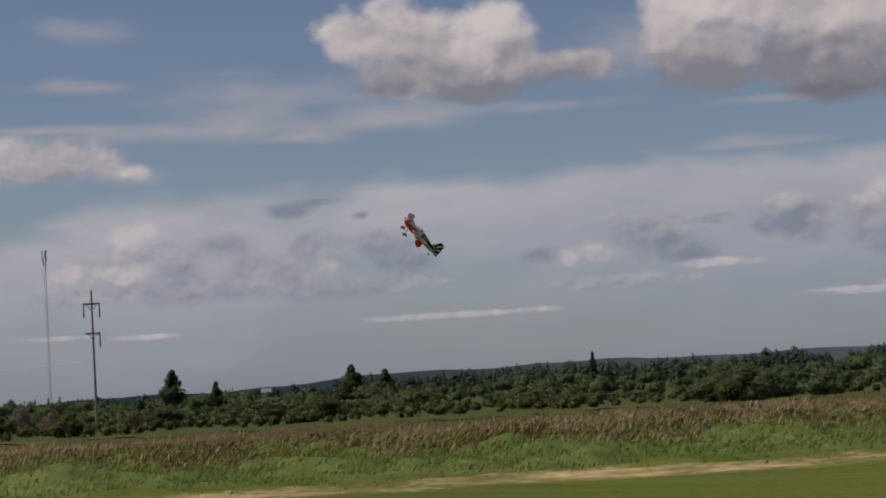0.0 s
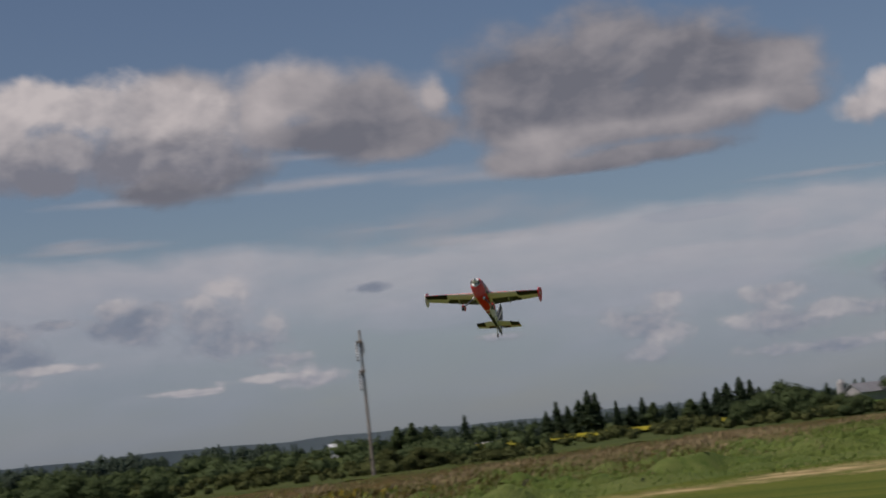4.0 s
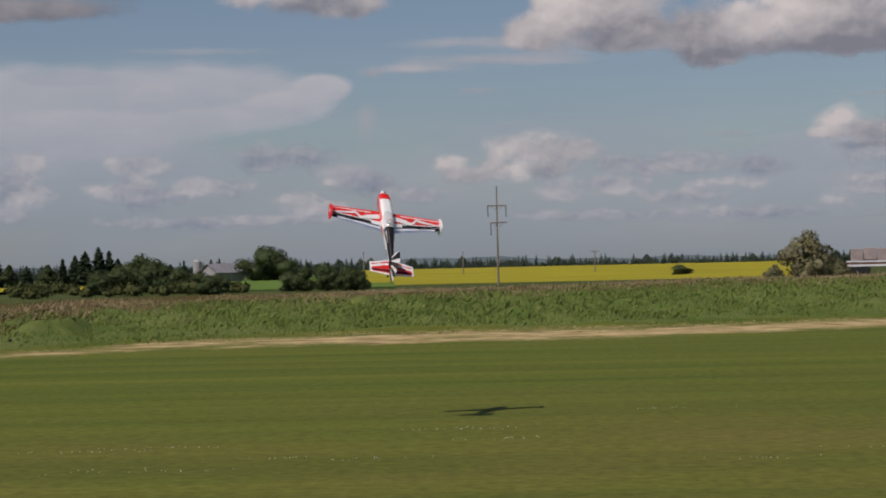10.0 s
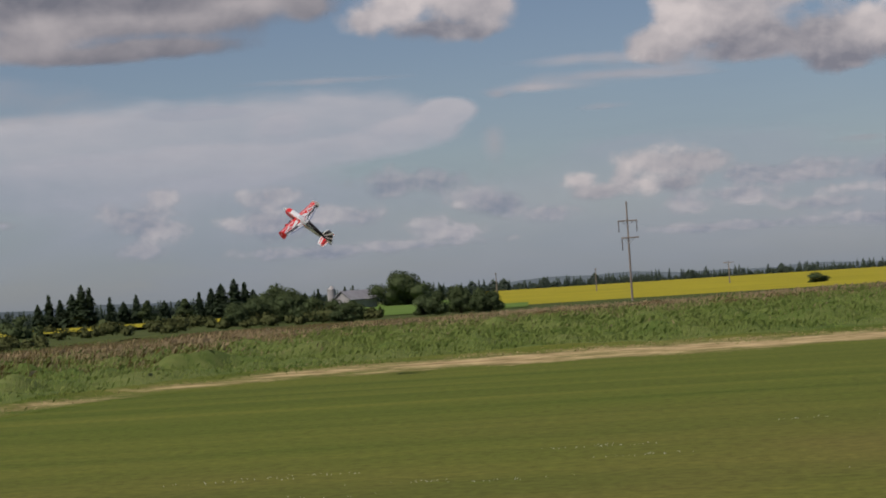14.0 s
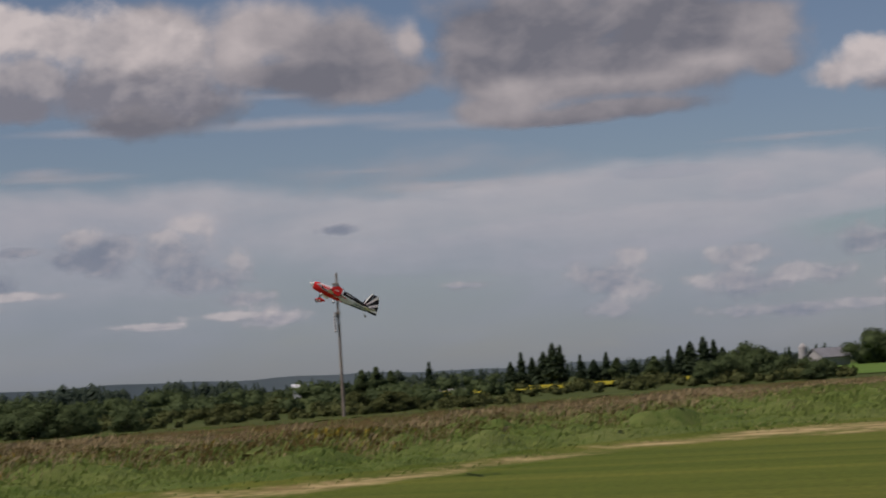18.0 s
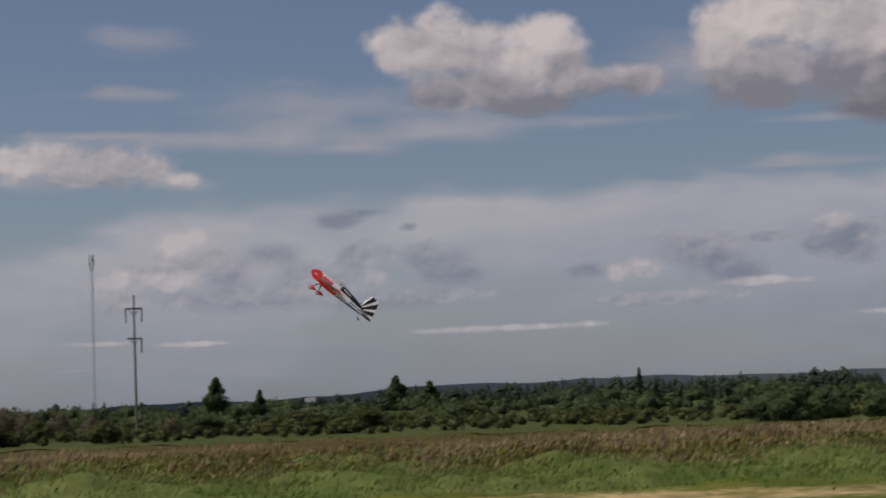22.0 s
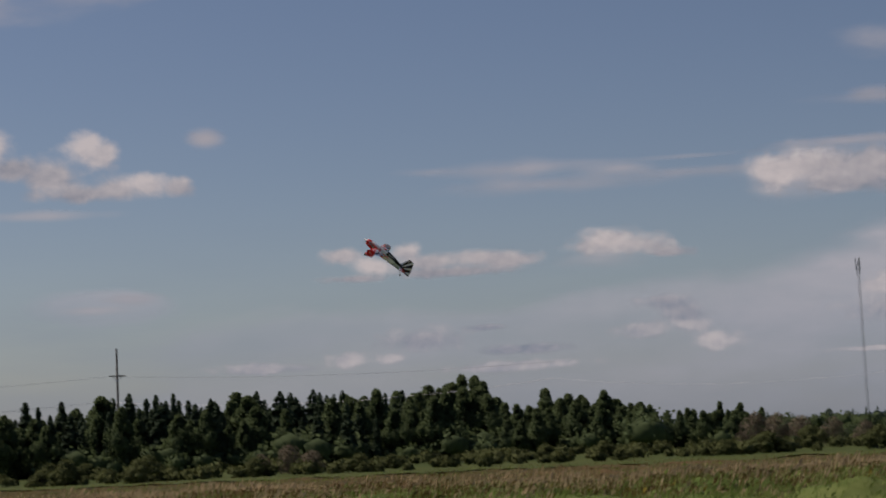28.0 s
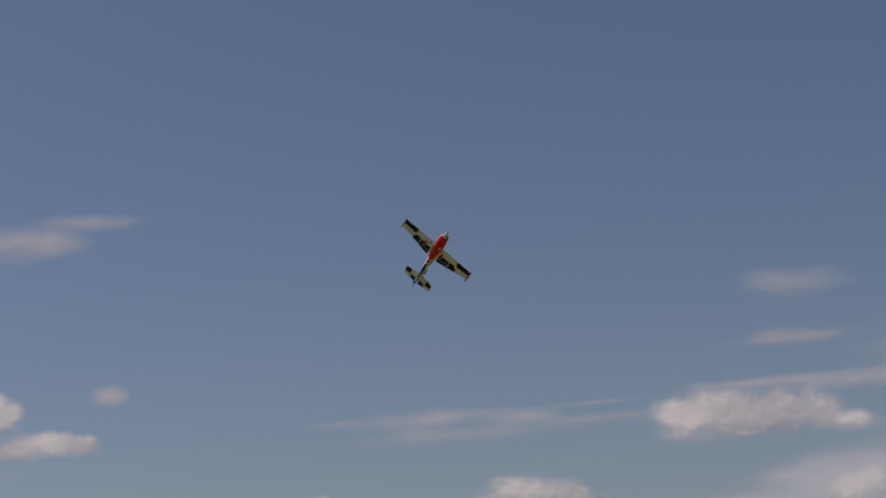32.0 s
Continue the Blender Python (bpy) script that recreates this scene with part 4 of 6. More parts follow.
utility_pole(0.37, 165, 2.42, ((1.84, .85, .85, .9, .9), (1.33, .6, .9, 1.0, 0)), 0.0)
utility_pole(51.66, 130, 3.46, ((3.05, .6, .55, .9, .9), (2.16, .5, .5, 0, .9)), 0.0)
utility_pole(23.18, 95, 3.42, ((3.08, .22, .1, .9, .5), (2.2, .2, .1, .9, 0)), 0.0, 0.085, "weathered wooden utility pole seen along its crossarms")
utility_pole(75.1, 175, 3.10, ((2.28, .75, .75, 0, 0),), 0.0, 0.14, "weathered wooden utility pole with one wide crossarm")
utility_pole(-13.08, 210, 1.92, ((1.49, .9, .8, 0, 0), (1.14, .7, .02, 0, 0), (.97, .8, .02, 0, 0), (.80, .02, .75, 0, 0), (.44, .75, .02, 0, 0)), 0.0, 0.17, "tall grey power pole with staggered crossarms")
utility_pole(-18.02, 260, 1.30, ((1.22, 1.0, 1.0, 0, 0), (1.02, .6, .6, 0, 0)), 0.0, 0.14)
utility_pole(-19.2, 200, 2.62, ((2.25, .35, .35, 0, 0), (1.75, .35, .35, 0, 0), (1.25, .35, .35, 0, 0)), 0.0, 0.10, "slender power pole with small crossarms")
utility_pole(-2.55, 330, .44, ((.40, .9, .9, 0, 0),), 0.0, 0.12, "small far wooden power pole")
utility_pole(-13.96, 330, .47, ((.43, .8, .8, 0, 0),), 0.0, 0.12, "small far wooden power pole")
utility_pole(4.42, 330, .54, ((.5, .15, .15, 0, 0),), 0.0, 0.11, "small far wooden power pole")
utility_pole(1.42, 330, .47, ((.44, .15, .15, 0, 0),), 0.0, 0.11, "small far wooden power pole")


def cable(p, q, sag, thick=0.014):
    n = 14
    bm = bmesh.new()
    pts = [p.lerp(q, i / n) - Vector((0, 0, sag * 4 * (i / n) * (1 - i / n))) for i in range(n + 1)]
    side = (q - p).cross(Vector((0, 0, 1))).normalized()
    rings = [[bm.verts.new(c + (side * math.cos(k * 1.257) + Vector((0, 0, 1)) * math.sin(k * 1.257)) * thick) for k in range(5)] for c in pts]
    for s, e in zip(rings, rings[1:]):
        for k in range(5):
            bm.faces.new((s[k], s[(k + 1) % 5], e[(k + 1) % 5], e[k]))
    return tagged(obj("overhead_cable", bm, M_WIRE), "thin overhead power cable", "cable", "overhead cables")


def up(a, r, e):
    return at(a, r, high(e, r))


cable(up(75.3, 175, 1.52), up(62.0, 150, 1.62), 1.0, 0.014)
cable(up(62.0, 150, 1.62), up(51.7, 130, 1.35), 0.7, 0.006)
cable(up(75.1, 175, 2.26), up(62.0, 168, 2.12), 0.5, 0.011)
cable(up(75.4, 175, 2.27), up(95, 175, 2.2), 1.0, 0.012)
cable(up(75.3, 175, 1.55), up(95, 175, 1.3), 0.9)
cable(up(0.2, 165, 1.7), up(-13.1, 210, 1.44), 1.2, 0.004)
cable(up(-13.1, 210, 1.44), up(-18, 260, 1.22), 1.0, 0.004)
cable(up(-19.2, 200, 2.6), up(-16.0, 260, .75), 2.2, 0.012)
for a, e in ((-17.68, 1.60), (-18.56, 2.22)):
    bm = bmesh.new()
    ball(bm, (0, 0, 0), (0.28, 0.28, 0.28), 16)
    b = obj("marker_ball", bm, M_RED, True)
    b.location = up(a, 225, e)
    tagged(b, "red aerial marker ball on a power cable", "marker ball", "marker balls")


def mast(a, r, top):
    """A slender lattice mast with antenna drums at its top."""
    h = high(top, r)
    t = empty("radio_mast", Matrix.Translation(at(a, r, 0)))
    legs = [Vector((0.27 * math.cos(k * 2.094), 0.27 * math.sin(k * 2.094), 0)) for k in range(3)]
    for q in legs:
        bm = bmesh.new()
        rod(bm, q, q + Vector((0, 0, h * 0.965)), 0.034, 0.034, 6)
        part("leg", bm, M_STEEL, t)
    bm = bmesh.new()
    n = 34
    for i in range(n):
        z0, z1 = h * 0.965 * i / n, h * 0.965 * (i + 1) / n
        for k in range(3):
            p, q = legs[k], legs[(k + 1) % 3]
            rod(bm, p + Vector((0, 0, z0)), q + Vector((0, 0, z1)), 0.013, 0.013, 4)
            rod(bm, p + Vector((0, 0, z1)), q + Vector((0, 0, z1)), 0.013, 0.013, 4)
    part("lattice", bm, M_STEEL, t)
    for z in (0.955, 0.985, 0.925):
        for k in range(3):
            bm = bmesh.new()
            q = legs[k] * (2.0 if z != 0.925 else 1.3)
            rod(bm, q + Vector((0, 0, h * z - 0.7)), q + Vector((0, 0, h * z + 0.7)), 0.10, 0.10, 10)
            part("antenna", bm, M_STEEL, t, "grey panel antenna")
    bm = bmesh.new()
    rod(bm, (0, 0, h * 0.96), (0, 0, h), 0.12, 0.05, 6)
    part("top_spike", bm, M_STEEL, t)
    return tagged(t, "slender steel lattice radio mast", "radio mast")


mast(52.86, 420, 4.66)

M_SHEDWALL = mat("weathered_siding", (0.26, 0.25, 0.24), (0.38, 0.37, 0.36), 0.8, 0.85, stretch=(4, 4, 0.6))
# ---- farm buildings, vehicles and the heap ----
def gable_house(name, a, r, width, depth, eave, ridge, wall_m, roof_m, label, category, turn=0.0, windows=0):
    t = empty(name, Matrix.Translation(at(a, r, 0)) @ Matrix.Rotation(radians(a + turn), 4, 'Z'))
    w, d = width / 2, depth / 2
    bm = bmesh.new()
    vs = [bm.verts.new(p) for p in ((-w, -d, 0), (w, -d, 0), (w, d, 0), (-w, d, 0), (-w, -d, eave), (w, -d, eave), (w, d, eave), (-w, d, eave), (w, 0, ridge - .1), (-w, 0, ridge - .1))]
    for q in ((0, 1, 5, 4), (1, 2, 6, 8, 5), (2, 3, 7, 6), (3, 0, 4, 9, 7)):
        bm.faces.new([vs[k] for k in q])
    part("wall", bm, wall_m, t)
    for s in (-1, 1):
        bm = bmesh.new()
        vs = [bm.verts.new(p) for p in ((-w - .3, s * (d + .3), eave - .12), (w + .3, s * (d + .3), eave - .12), (w + .3, 0, ridge), (-w - .3, 0, ridge))]
        f = bm.faces.new(vs)
        r2 = bmesh.ops.extrude_face_region(bm, geom=[f])
        bmesh.ops.translate(bm, verts=[v for v in r2["geom"] if isinstance(v, bmesh.types.BMVert)], vec=(0, 0, 0.12))
        part("roof", bm, roof_m, t)
    for k in range(windows):
        x = -w + width * (k + 0.5) / windows
        bm = bmesh.new()
        box(bm, (x, -d - 0.03, eave * 0.55), (0.9, 0.06, 1.0), 0.02)
        part("window", bm, M_GLASS_DARK, t)
    return tagged(t, label, category)


gable_house("farm_shed", 8.7, 330, 5.8, 4.8, 1.6, 3.1, M_SHEDWALL, M_ROOF, "low farm shed with grey walls and a grey roof", "shed", 40)
bm = bmesh.new()
rod(bm, (0, 0, 0), (0, 0, 3.6), 0.75, 0.75, 16)
rod(bm, (0, 0, 3.6), (0, 0, 4.3), 0.78, 0.1, 16)
s = obj("grain_bin", bm, M_SHEDWALL)
s.location = at(9.4, 336)
tagged(s, "small round grain bin beside the farm shed", "grain bin")
gable_house("long_shed", 20.1, 222, 4.0, 2.0, .25, .42, M_SHEDWALL, M_SHEDWALL, "long low white shed behind the canola", "shed", 4)
gable_house("white_house", 24.55, 330, 1.2, 1.6, 1.75, 2.35, M_WHITEWALL, M_WHITEWALL, "small bright white building before the far hills", "house")
gable_house("yellow_shed", 25.1, 225, 1.7, 1.2, .3, .55, M_ORANGE, M_CANOLA, "small yellow roof among the bushes", "shed")
gable_house("white_house", 46.5, 400, 1.6, 2.0, 2.2, 3.0, M_WHITEWALL, M_ROOF, "small bright white building before the far woods", "house")


def flatbed_truck(a, r):
    t = empty("flatbed_truck", Matrix.Translation(at(a, r, 0.35)) @ Matrix.Rotation(radians(a), 4, 'Z'))
    bm = bmesh.new()
    box(bm, (0, 0, 0.95), (4.6, 2.3, 0.28), 0.03)
    part("bed", bm, M_RUST, t, "rusty brown flat bed")
    bm = bmesh.new()
    box(bm, (0, -1.16, 0.72), (4.6, 0.06, 0.16))
    part("side_rail", bm, M_WHITEWALL, t, "pale side rail")
    bm = bmesh.new()
    box(bm, (0, -1.17, 1.03), (4.6, 0.06, 0.12))
    part("side_rail", bm, M_WHITEWALL, t, "pale side rail")
    for k in range(7):
        bm = bmesh.new()
        box(bm, (-2.1 + k * 0.7, -1.15, 0.88), (0.09, 0.05, 0.26))
        part("rail_post", bm, M_RUST, t)
    for y in (-0.8, 0.8):
        bm = bmesh.new()
        rod(bm, (2.2, y, 1.75), (2.75, y, 0.55), 0.10, 0.08, 8)
        part("gooseneck", bm, M_RUST, t, "sloping rusty drawbar")
    for k in range(4):
        bm = bmesh.new()
        box(bm, (-1.5 + k * 1.0, -0.3, 1.55 + 0.06 * (k % 2)), (0.93, 1.5, 0.92), 0.04)
        part("crate", bm, M_CRATE, t, "weathered grey crate")
    for x in (-1.6, -0.9, 1.5):
        for s in (-1, 1):
            bm = bmesh.new()
            rod(bm, (x, s * 1.0 - 0.14, 0.42), (x, s * 1.0 + 0.14, 0.42), 0.42, 0.42, 16)
            w = part("wheel", bm, M_RUBBER, t)
    bm = bmesh.new()
    box(bm, (2.15, 0, 1.5), (0.14, 2.2, 1.3), 0.04)
    part("headboard", bm, M_RUST, t)
    return tagged(t, "old rusty flatbed trailer loaded with grey crates", "trailer")


flatbed_truck(-10.85, 150)


def site_trailer(a, r):
    t = empty("site_trailer", Matrix.Translation(at(a, r, 0.3)) @ Matrix.Rotation(radians(a), 4, 'Z'))
    bm = bmesh.new()
    w, d, h = 2.1, 1.2, 1.98
    prof = ((-w, 0.35), (w + .3, 0.35), (w + .2, 0.7), (w - .25, h - .12), (w - .4, h), (-w + .30, h), (-w + .18, h - .15))
    front = [bm.verts.new((x, -d, z)) for x, z in prof]
    back = [bm.verts.new((x, d, z)) for x, z in prof]
    bm.faces.new(front)
    bm.faces.new(list(reversed(back)))
    for k in range(len(prof)):
        bm.faces.new((front[k], back[k], back[(k + 1) % len(prof)], front[(k + 1) % len(prof)]))
    bmesh.ops.recalc_face_normals(bm, faces=bm.faces)
    part("body", bm, M_WHITEWALL, t)
    for c, sz, m, nm in (((-.05, -d - .02, h - .12), (3.3, .05, .22), M_ORANGE, "stripe"), ((-.75, -d - .02, 1.05), (.3, .05, 1.35), M_ORANGE, "stripe"), ((-.20, -d - .03, 1.35), (.32, .06, .42), M_GLASS_DARK, "window"), ((1.15, -d - .02, 0.86), (.75, .05, .05), M_RUST, "stripe")):
        bm = bmesh.new()
        box(bm, c, sz, 0.01)
        part(nm, bm, m, t)
    for s in (-1, 1):
        bm = bmesh.new()
        rod(bm, (0, s * .9 - .1, .3), (0, s * .9 + .1, .3), .32, .32, 14)
        part("wheel", bm, M_RUBBER, t)
    return tagged(t, "white camper trailer with orange stripes", "trailer")


site_trailer(-12.2, 152)


def berm():
    """A long bare heap with a rough crest."""
    g = random.Random(3)
    prof = ((-12.9, -.6), (-13.3, -.1), (-14, .1), (-14.8, .18), (-15.6, .1), (-16.1, .02), (-16.6, .12), (-18, .12), (-20, .12), (-22.4, .2), (-24.3, .28), (-28, .4), (-40, .4))
    pa, pe = zip(*reversed(prof))
    v, f = [], []
    n, m = 160, 9
    for i in range(n + 1):
        a = -12.8 - 27 * i / n
        top = high(float(np.interp(a, pa, pe)), 150)
        for k in range(m + 1):
            u = k / m
            z = max(-0.05, top * math.sin(min(1, u * 1.6) * math.pi / 2) * (1 if u < .7 else (1 - u) / .3)) + g.uniform(-.07, .07) * (0.2 < u)
            v.append(at(a, 143 + 16 * u, z))
    for i in range(n):
        for k in range(m):
            q = i * (m + 1) + k
            f.append((q, q + 1, q + m + 2, q + m + 1))
    ob = pydata("earth_bank", v, f, M_DIRT, True)
    tagged(ob, "long bare heap of brown dirt", "dirt heap")
    for i in range(290):
        if i < 170:
            a, u = g.uniform(-14.4, -17.1), g.gauss(0.60, 0.05)
        elif i < 225:
            a, u = g.uniform(-13.1, -15.2), g.uniform(.12, .5)
        elif i < 275:
            a, u = g.choice((g.uniform(-18.4, -20.9), g.uniform(-20.2, -20.9), g.uniform(-22.6, -24.4))), g.gauss(0.62, 0.02)
        else:
            a, u = g.uniform(-15, -25), g.uniform(.2, .6)
        u = min(.69, max(.05, u))
        top = high(float(np.interp(a, pa, pe)), 150)
        z = top * math.sin(min(1, u * 1.6) * math.pi / 2)
        bm = bmesh.new()
        bmesh.ops.create_icosphere(bm, subdivisions=1, radius=1.0)
        for q in bm.verts:
            q.co *= g.uniform(.7, 1.2)
        s = g.uniform(.06, .24)
        bmesh.ops.scale(bm, vec=(s * g.uniform(.8, 1.9), s, s * g.uniform(.4, .9)), verts=bm.verts)
        part("chunk", bm, M_RUBBLE, ob).location = at(a, 143 + 16 * u, z + 0.02)


berm()


# ---- clouds ----
hv, hf = [], []
for i in range(97):
    for k in range(7):
        hv.append(at(i * 3.75, 4650, -60 + 150 * k))
for i in range(96):
    for k in range(6):
        q = i * 7 + k
        hf.append((q, q + 7, q + 8, q + 1))
layer = tagged(pydata("far_cloud_layer", hv, hf, M_HAZE), "pale grey layer of haze and far cloud above the horizon", "cloud", kind="structure")
layer.visible_shadow = False


def cloud_bank(material, r, puffs):
    """A bank of cloud far behind everything, made of puffs: bearing, elevation, half-width, half-height in degrees, and how brightly each is lit."""
    p = np.array(puffs)
    step = max(0.07, min(0.22, float(np.median(p[:, 3])) / 5))
    lo, hi = (p[:, :2] - 1.7 * p[:, 2:4]).min(0), (p[:, :2] + 1.7 * p[:, 2:4]).max(0)
    na, ne = [int((h - b) / s) + 2 for b, h, s in zip(lo, hi, (step * 1.5, step))]
    aa, ee = np.meshgrid(np.linspace(lo[0], hi[0], na), np.linspace(lo[1], hi[1], ne), indexing='ij')
    da, de = (aa[..., None] - p[:, 0]) / p[:, 2], (ee[..., None] - p[:, 1]) / p[:, 3]
    b = 1.0 - np.sqrt(da * da + de * de)
    body = np.log(np.exp(5 * b).sum(-1)) / 5
    share = np.exp(4 * b)
    lit = ((p[:, 4] + 0.16 * np.clip(de, -1, 1)) * share).sum(-1) / share.sum(-1)
    x, y, z = -np.sin(np.radians(aa)) * np.cos(np.radians(ee)), np.cos(np.radians(aa)) * np.cos(np.radians(ee)), np.sin(np.radians(ee))
    v = np.stack([x * r, y * r, z * r + EYE], 2).reshape(-1, 3)
    i = np.arange(na - 1)[:, None] * ne + np.arange(ne - 1)[None, :]
    near = np.maximum.reduce([body[:-1, :-1], body[1:, :-1], body[1:, 1:], body[:-1, 1:]]) > -0.62
    i = i[near][:, None]
    f = np.concatenate([i + np.array([0, ne, ne + 1]), i + np.array([0, ne + 1, 1])], 0)
    ob = pydata("cloud", v, f, material, True)
    me = ob.data
    for name, values in (("body", body), ("lit", lit)):
        me.attributes.new(name, 'FLOAT', 'POINT').data.foreach_set("value", values.astype(np.float32).ravel())
    uv = np.stack([-aa, ee], 2).reshape(-1, 2)[f.ravel()]
    me.uv_layers.new(name="uv").data.foreach_set("uv", uv.astype(np.float32).ravel())
    ob.visible_shadow = False
    words = {"wisp": "thin pale streaks of cloud in a blue sky", "veil": "pale veil of high cloud", "low_cumulus": "row of small grey far clouds",
             "heavy_cumulus": "heavy grey-bottomed cumulus cloud", "cumulus": "white cumulus cloud with a grey base", "fair_cumulus": "small ragged white cumulus cloud"}
    return tagged(ob, words[material.name], "cloud", "clouds", "structure")


cloud_bank(M_VEIL, 4446, ((50.57, 4.14, 4.78, 1.88, 0.55), (46.85, 4.52, 4.43, 1.88, 0.7), (41.7, 5.01, 3.92, 1.45, 0.9), (37.62, 4.52, 3.92, 1.54, 0.8), (33.55, 4.82, 4.43, 1.62, 0.75), (29.26, 4.59, 4.43, 1.88, 0.7), (42.14, 2.4, 13.65, 2.05, 0.35), (50.62, 2.36, 6.82, 1.88, 0.35), (33.69, 2.07, 8.53, 2.05, 0.35)))
cloud_bank(M_VEIL, 4432, ((36.46, 4.86, 3.92, 1.54, 0.6), (30.79, 4.96, 4.43, 1.36, 0.6), (27.03, 5.29, 3.07, 1.11, 0.8), (22.26, 4.69, 5.63, 1.19, 0.8), (16.29, 4.99, 5.63, 1.19, 0.9), (11.01, 5.27, 5.63, 1.19, 0.8), (27.5, 2.76, 10.23, 1.71, 0.35), (15.61, 2.58, 8.53, 2.05, 0.3)))
cloud_bank(M_VEIL, 4418, ((20.77, 3.71, 3.92, 0.77, 0.6), (16.57, 4, 3.92, 0.82, 0.7), (12.3, 4.27, 3.75, 0.72, 0.8), (8.86, 4.57, 2.73, 0.51, 0.8), (6.62, 4.94, 1.54, 0.48, 0.8), (5.56, 5.5, 0.94, 0.44, 0.9), (10.61, 5.36, 0.94, 0.44, 0.7), (13.06, 5.84, 2.05, 0.26, 0.5)))
cloud_bank(M_VEIL, 4404, ((50.05, 3.87, 5.12, 2.05, 0.75), (54.5, 3.07, 5.12, 1.54, 0.6), (59.57, 2.94, 5.12, 1.36, 0.5), (64.7, 2.78, 5.12, 1.19, 0.45), (70.64, 2.8, 5.12, 1.19, 0.4), (75.41, 4.26, 2.56, 0.6, 0.5), (56.27, 1.12, 10.23, 1.54, 0.4), (68.15, 1.2, 8.53, 1.02, 0.35)))
cloud_bank(M_VEIL, 4390, ((11.84, 2.65, 6.82, 1.36, 0.4), (3.42, 2.15, 6.82, 1.54, 0.4), (-4.24, 2.31, 6.82, 1.54, 0.45), (-10.05, 1.97, 5.12, 1.88, 0.45), (4.46, 1.32, 11.94, 1.36, 0.3), (-6.72, 0.72, 6.82, 1.19, 0.3), (-1.73, 3.56, 5.12, 1.02, 0.35)))
cloud_bank(M_VEIL, 4376, ((-14.97, 2.4, 6.82, 1.88, 0.4), (-21.68, 2.12, 5.12, 2.05, 0.4), (-9.84, 2.39, 5.12, 1.71, 0.4)))
cloud_bank(M_WISP, 4306, ((45.8, 8.96, 4.43, 0.94, 0.6), (42.07, 8.02, 3.92, 0.44, 0.8), (48.9, 7.97, 4.09, 0.38, 0.6), (45.18, 7.67, 2.05, 0.24, 0.7), (37.59, 8.21, 2.73, 0.27, 0.7), (28.47, 8.21, 1.54, 0.15, 0.8), (31.91, 6.61, 3.41, 0.17, 0.5), (34.23, 9.78, 4.43, 1.19, 0.5)))
cloud_bank(M_WISP, 4292, ((54.3, 7.12, 1.88, 0.68, 0.75), (52.25, 7.23, 1.45, 0.61, 0.55), (49.86, 6.74, 1.28, 0.41, 0.7), (51.05, 7.03, 0.51, 0.48, 0.6), (61.88, 7.47, 3.75, 0.34, 0.4), (57.18, 7.58, 3.07, 0.2, 0.3), (60.28, 5.27, 1.54, 0.51, 0.65), (63.58, 5.15, 1.02, 0.34, 0.5), (43.18, 8.19, 4.43, 0.68, 0.5)))
cloud_bank(M_WISP, 4278, ((26.15, 8.81, 1.54, 0.19, 0.9), (24.43, 8.81, 1.19, 0.1, 0.8), (28.94, 7.93, 3.41, 0.14, 0.6), (23.79, 7.98, 4.43, 0.24, 0.8), (17.81, 7.72, 4.43, 0.2, 0.6), (32.05, 6.79, 1.54, 0.2, 0.5), (20.45, 6.45, 5.12, 0.68, 0.35)))
cloud_bank(M_WISP, 4264, ((19.82, 5.86, 4.43, 0.24, 0.7), (22.1, 6.44, 1.71, 0.12, 0.7), (8.74, 6.61, 2.9, 0.14, 0.5), (2.98, 6.04, 1.28, 0.22, 0.8), (4, 5.9, 0.51, 0.2, 0.2), (0.61, 6.28, 2.73, 0.24, 0.6), (1.08, 6.85, 1.88, 0.2, 0.7), (-1.38, 6.37, 1.54, 0.2, 0.6)))
cloud_bank(M_WISP, 4250, ((1.27, 6.76, 2.22, 0.2, 0.8), (-0.09, 6.22, 3.41, 0.14, 0.6), (2.65, 6.01, 2.22, 0.17, 0.6), (4.02, 5.9, 0.48, 0.2, 0.1), (4.22, 4.47, 0.43, 0.77, 0.4), (0.79, 5.32, 1.02, 0.14, 0.3), (-6.79, 3.82, 0.85, 0.14, 0.2)))
cloud_bank(M_WISP, 4236, ((-0.48, 6.67, 2.9, 0.27, 0.7), (-1.61, 6.12, 1.71, 0.14, 0.5), (-17.71, 5.36, 1.88, 0.24, 0.7), (-19.73, 5.46, 1.54, 0.12, 0.6), (-17.15, 4.55, 2.39, 0.14, 0.3), (-11.03, 4.87, 2.05, 0.1, 0.3), (-23.45, 4.08, 1.54, 0.2, 0.4)))
cloud_bank(M_WISP, 4222, ((62.81, 7.97, 3.24, 0.34, 0.6), (59.72, 7.8, 1.36, 0.24, 0.7), (57.49, 8.05, 2.9, 0.1, 0.5), (52.6, 8.18, 3.41, 0.17, 0.5), (52.2, 9.57, 0.85, 0.24, 0.4), (72.24, 9.23, 0.55, 0.31, 0.5), (65.38, 8, 1.36, 0.2, 0.4)))
cloud_bank(M_WISP, 4208, ((78.43, 13.9, 2.56, 0.77, 0.8), (79.48, 13.28, 2.56, 0.72, 0.65), (76.25, 13.54, 1.88, 0.58, 0.55), (74.5, 13.95, 2.05, 0.41, 0.4), (72.73, 14.42, 1.54, 0.27, 0.3), (77.04, 7.07, 2.22, 0.19, 0.6), (75.89, 4.24, 1.19, 0.17, 0.5), (72.28, 9.3, 0.61, 0.27, 0.4), (74.69, 4.56, 1.02, 0.2, 0.3)))
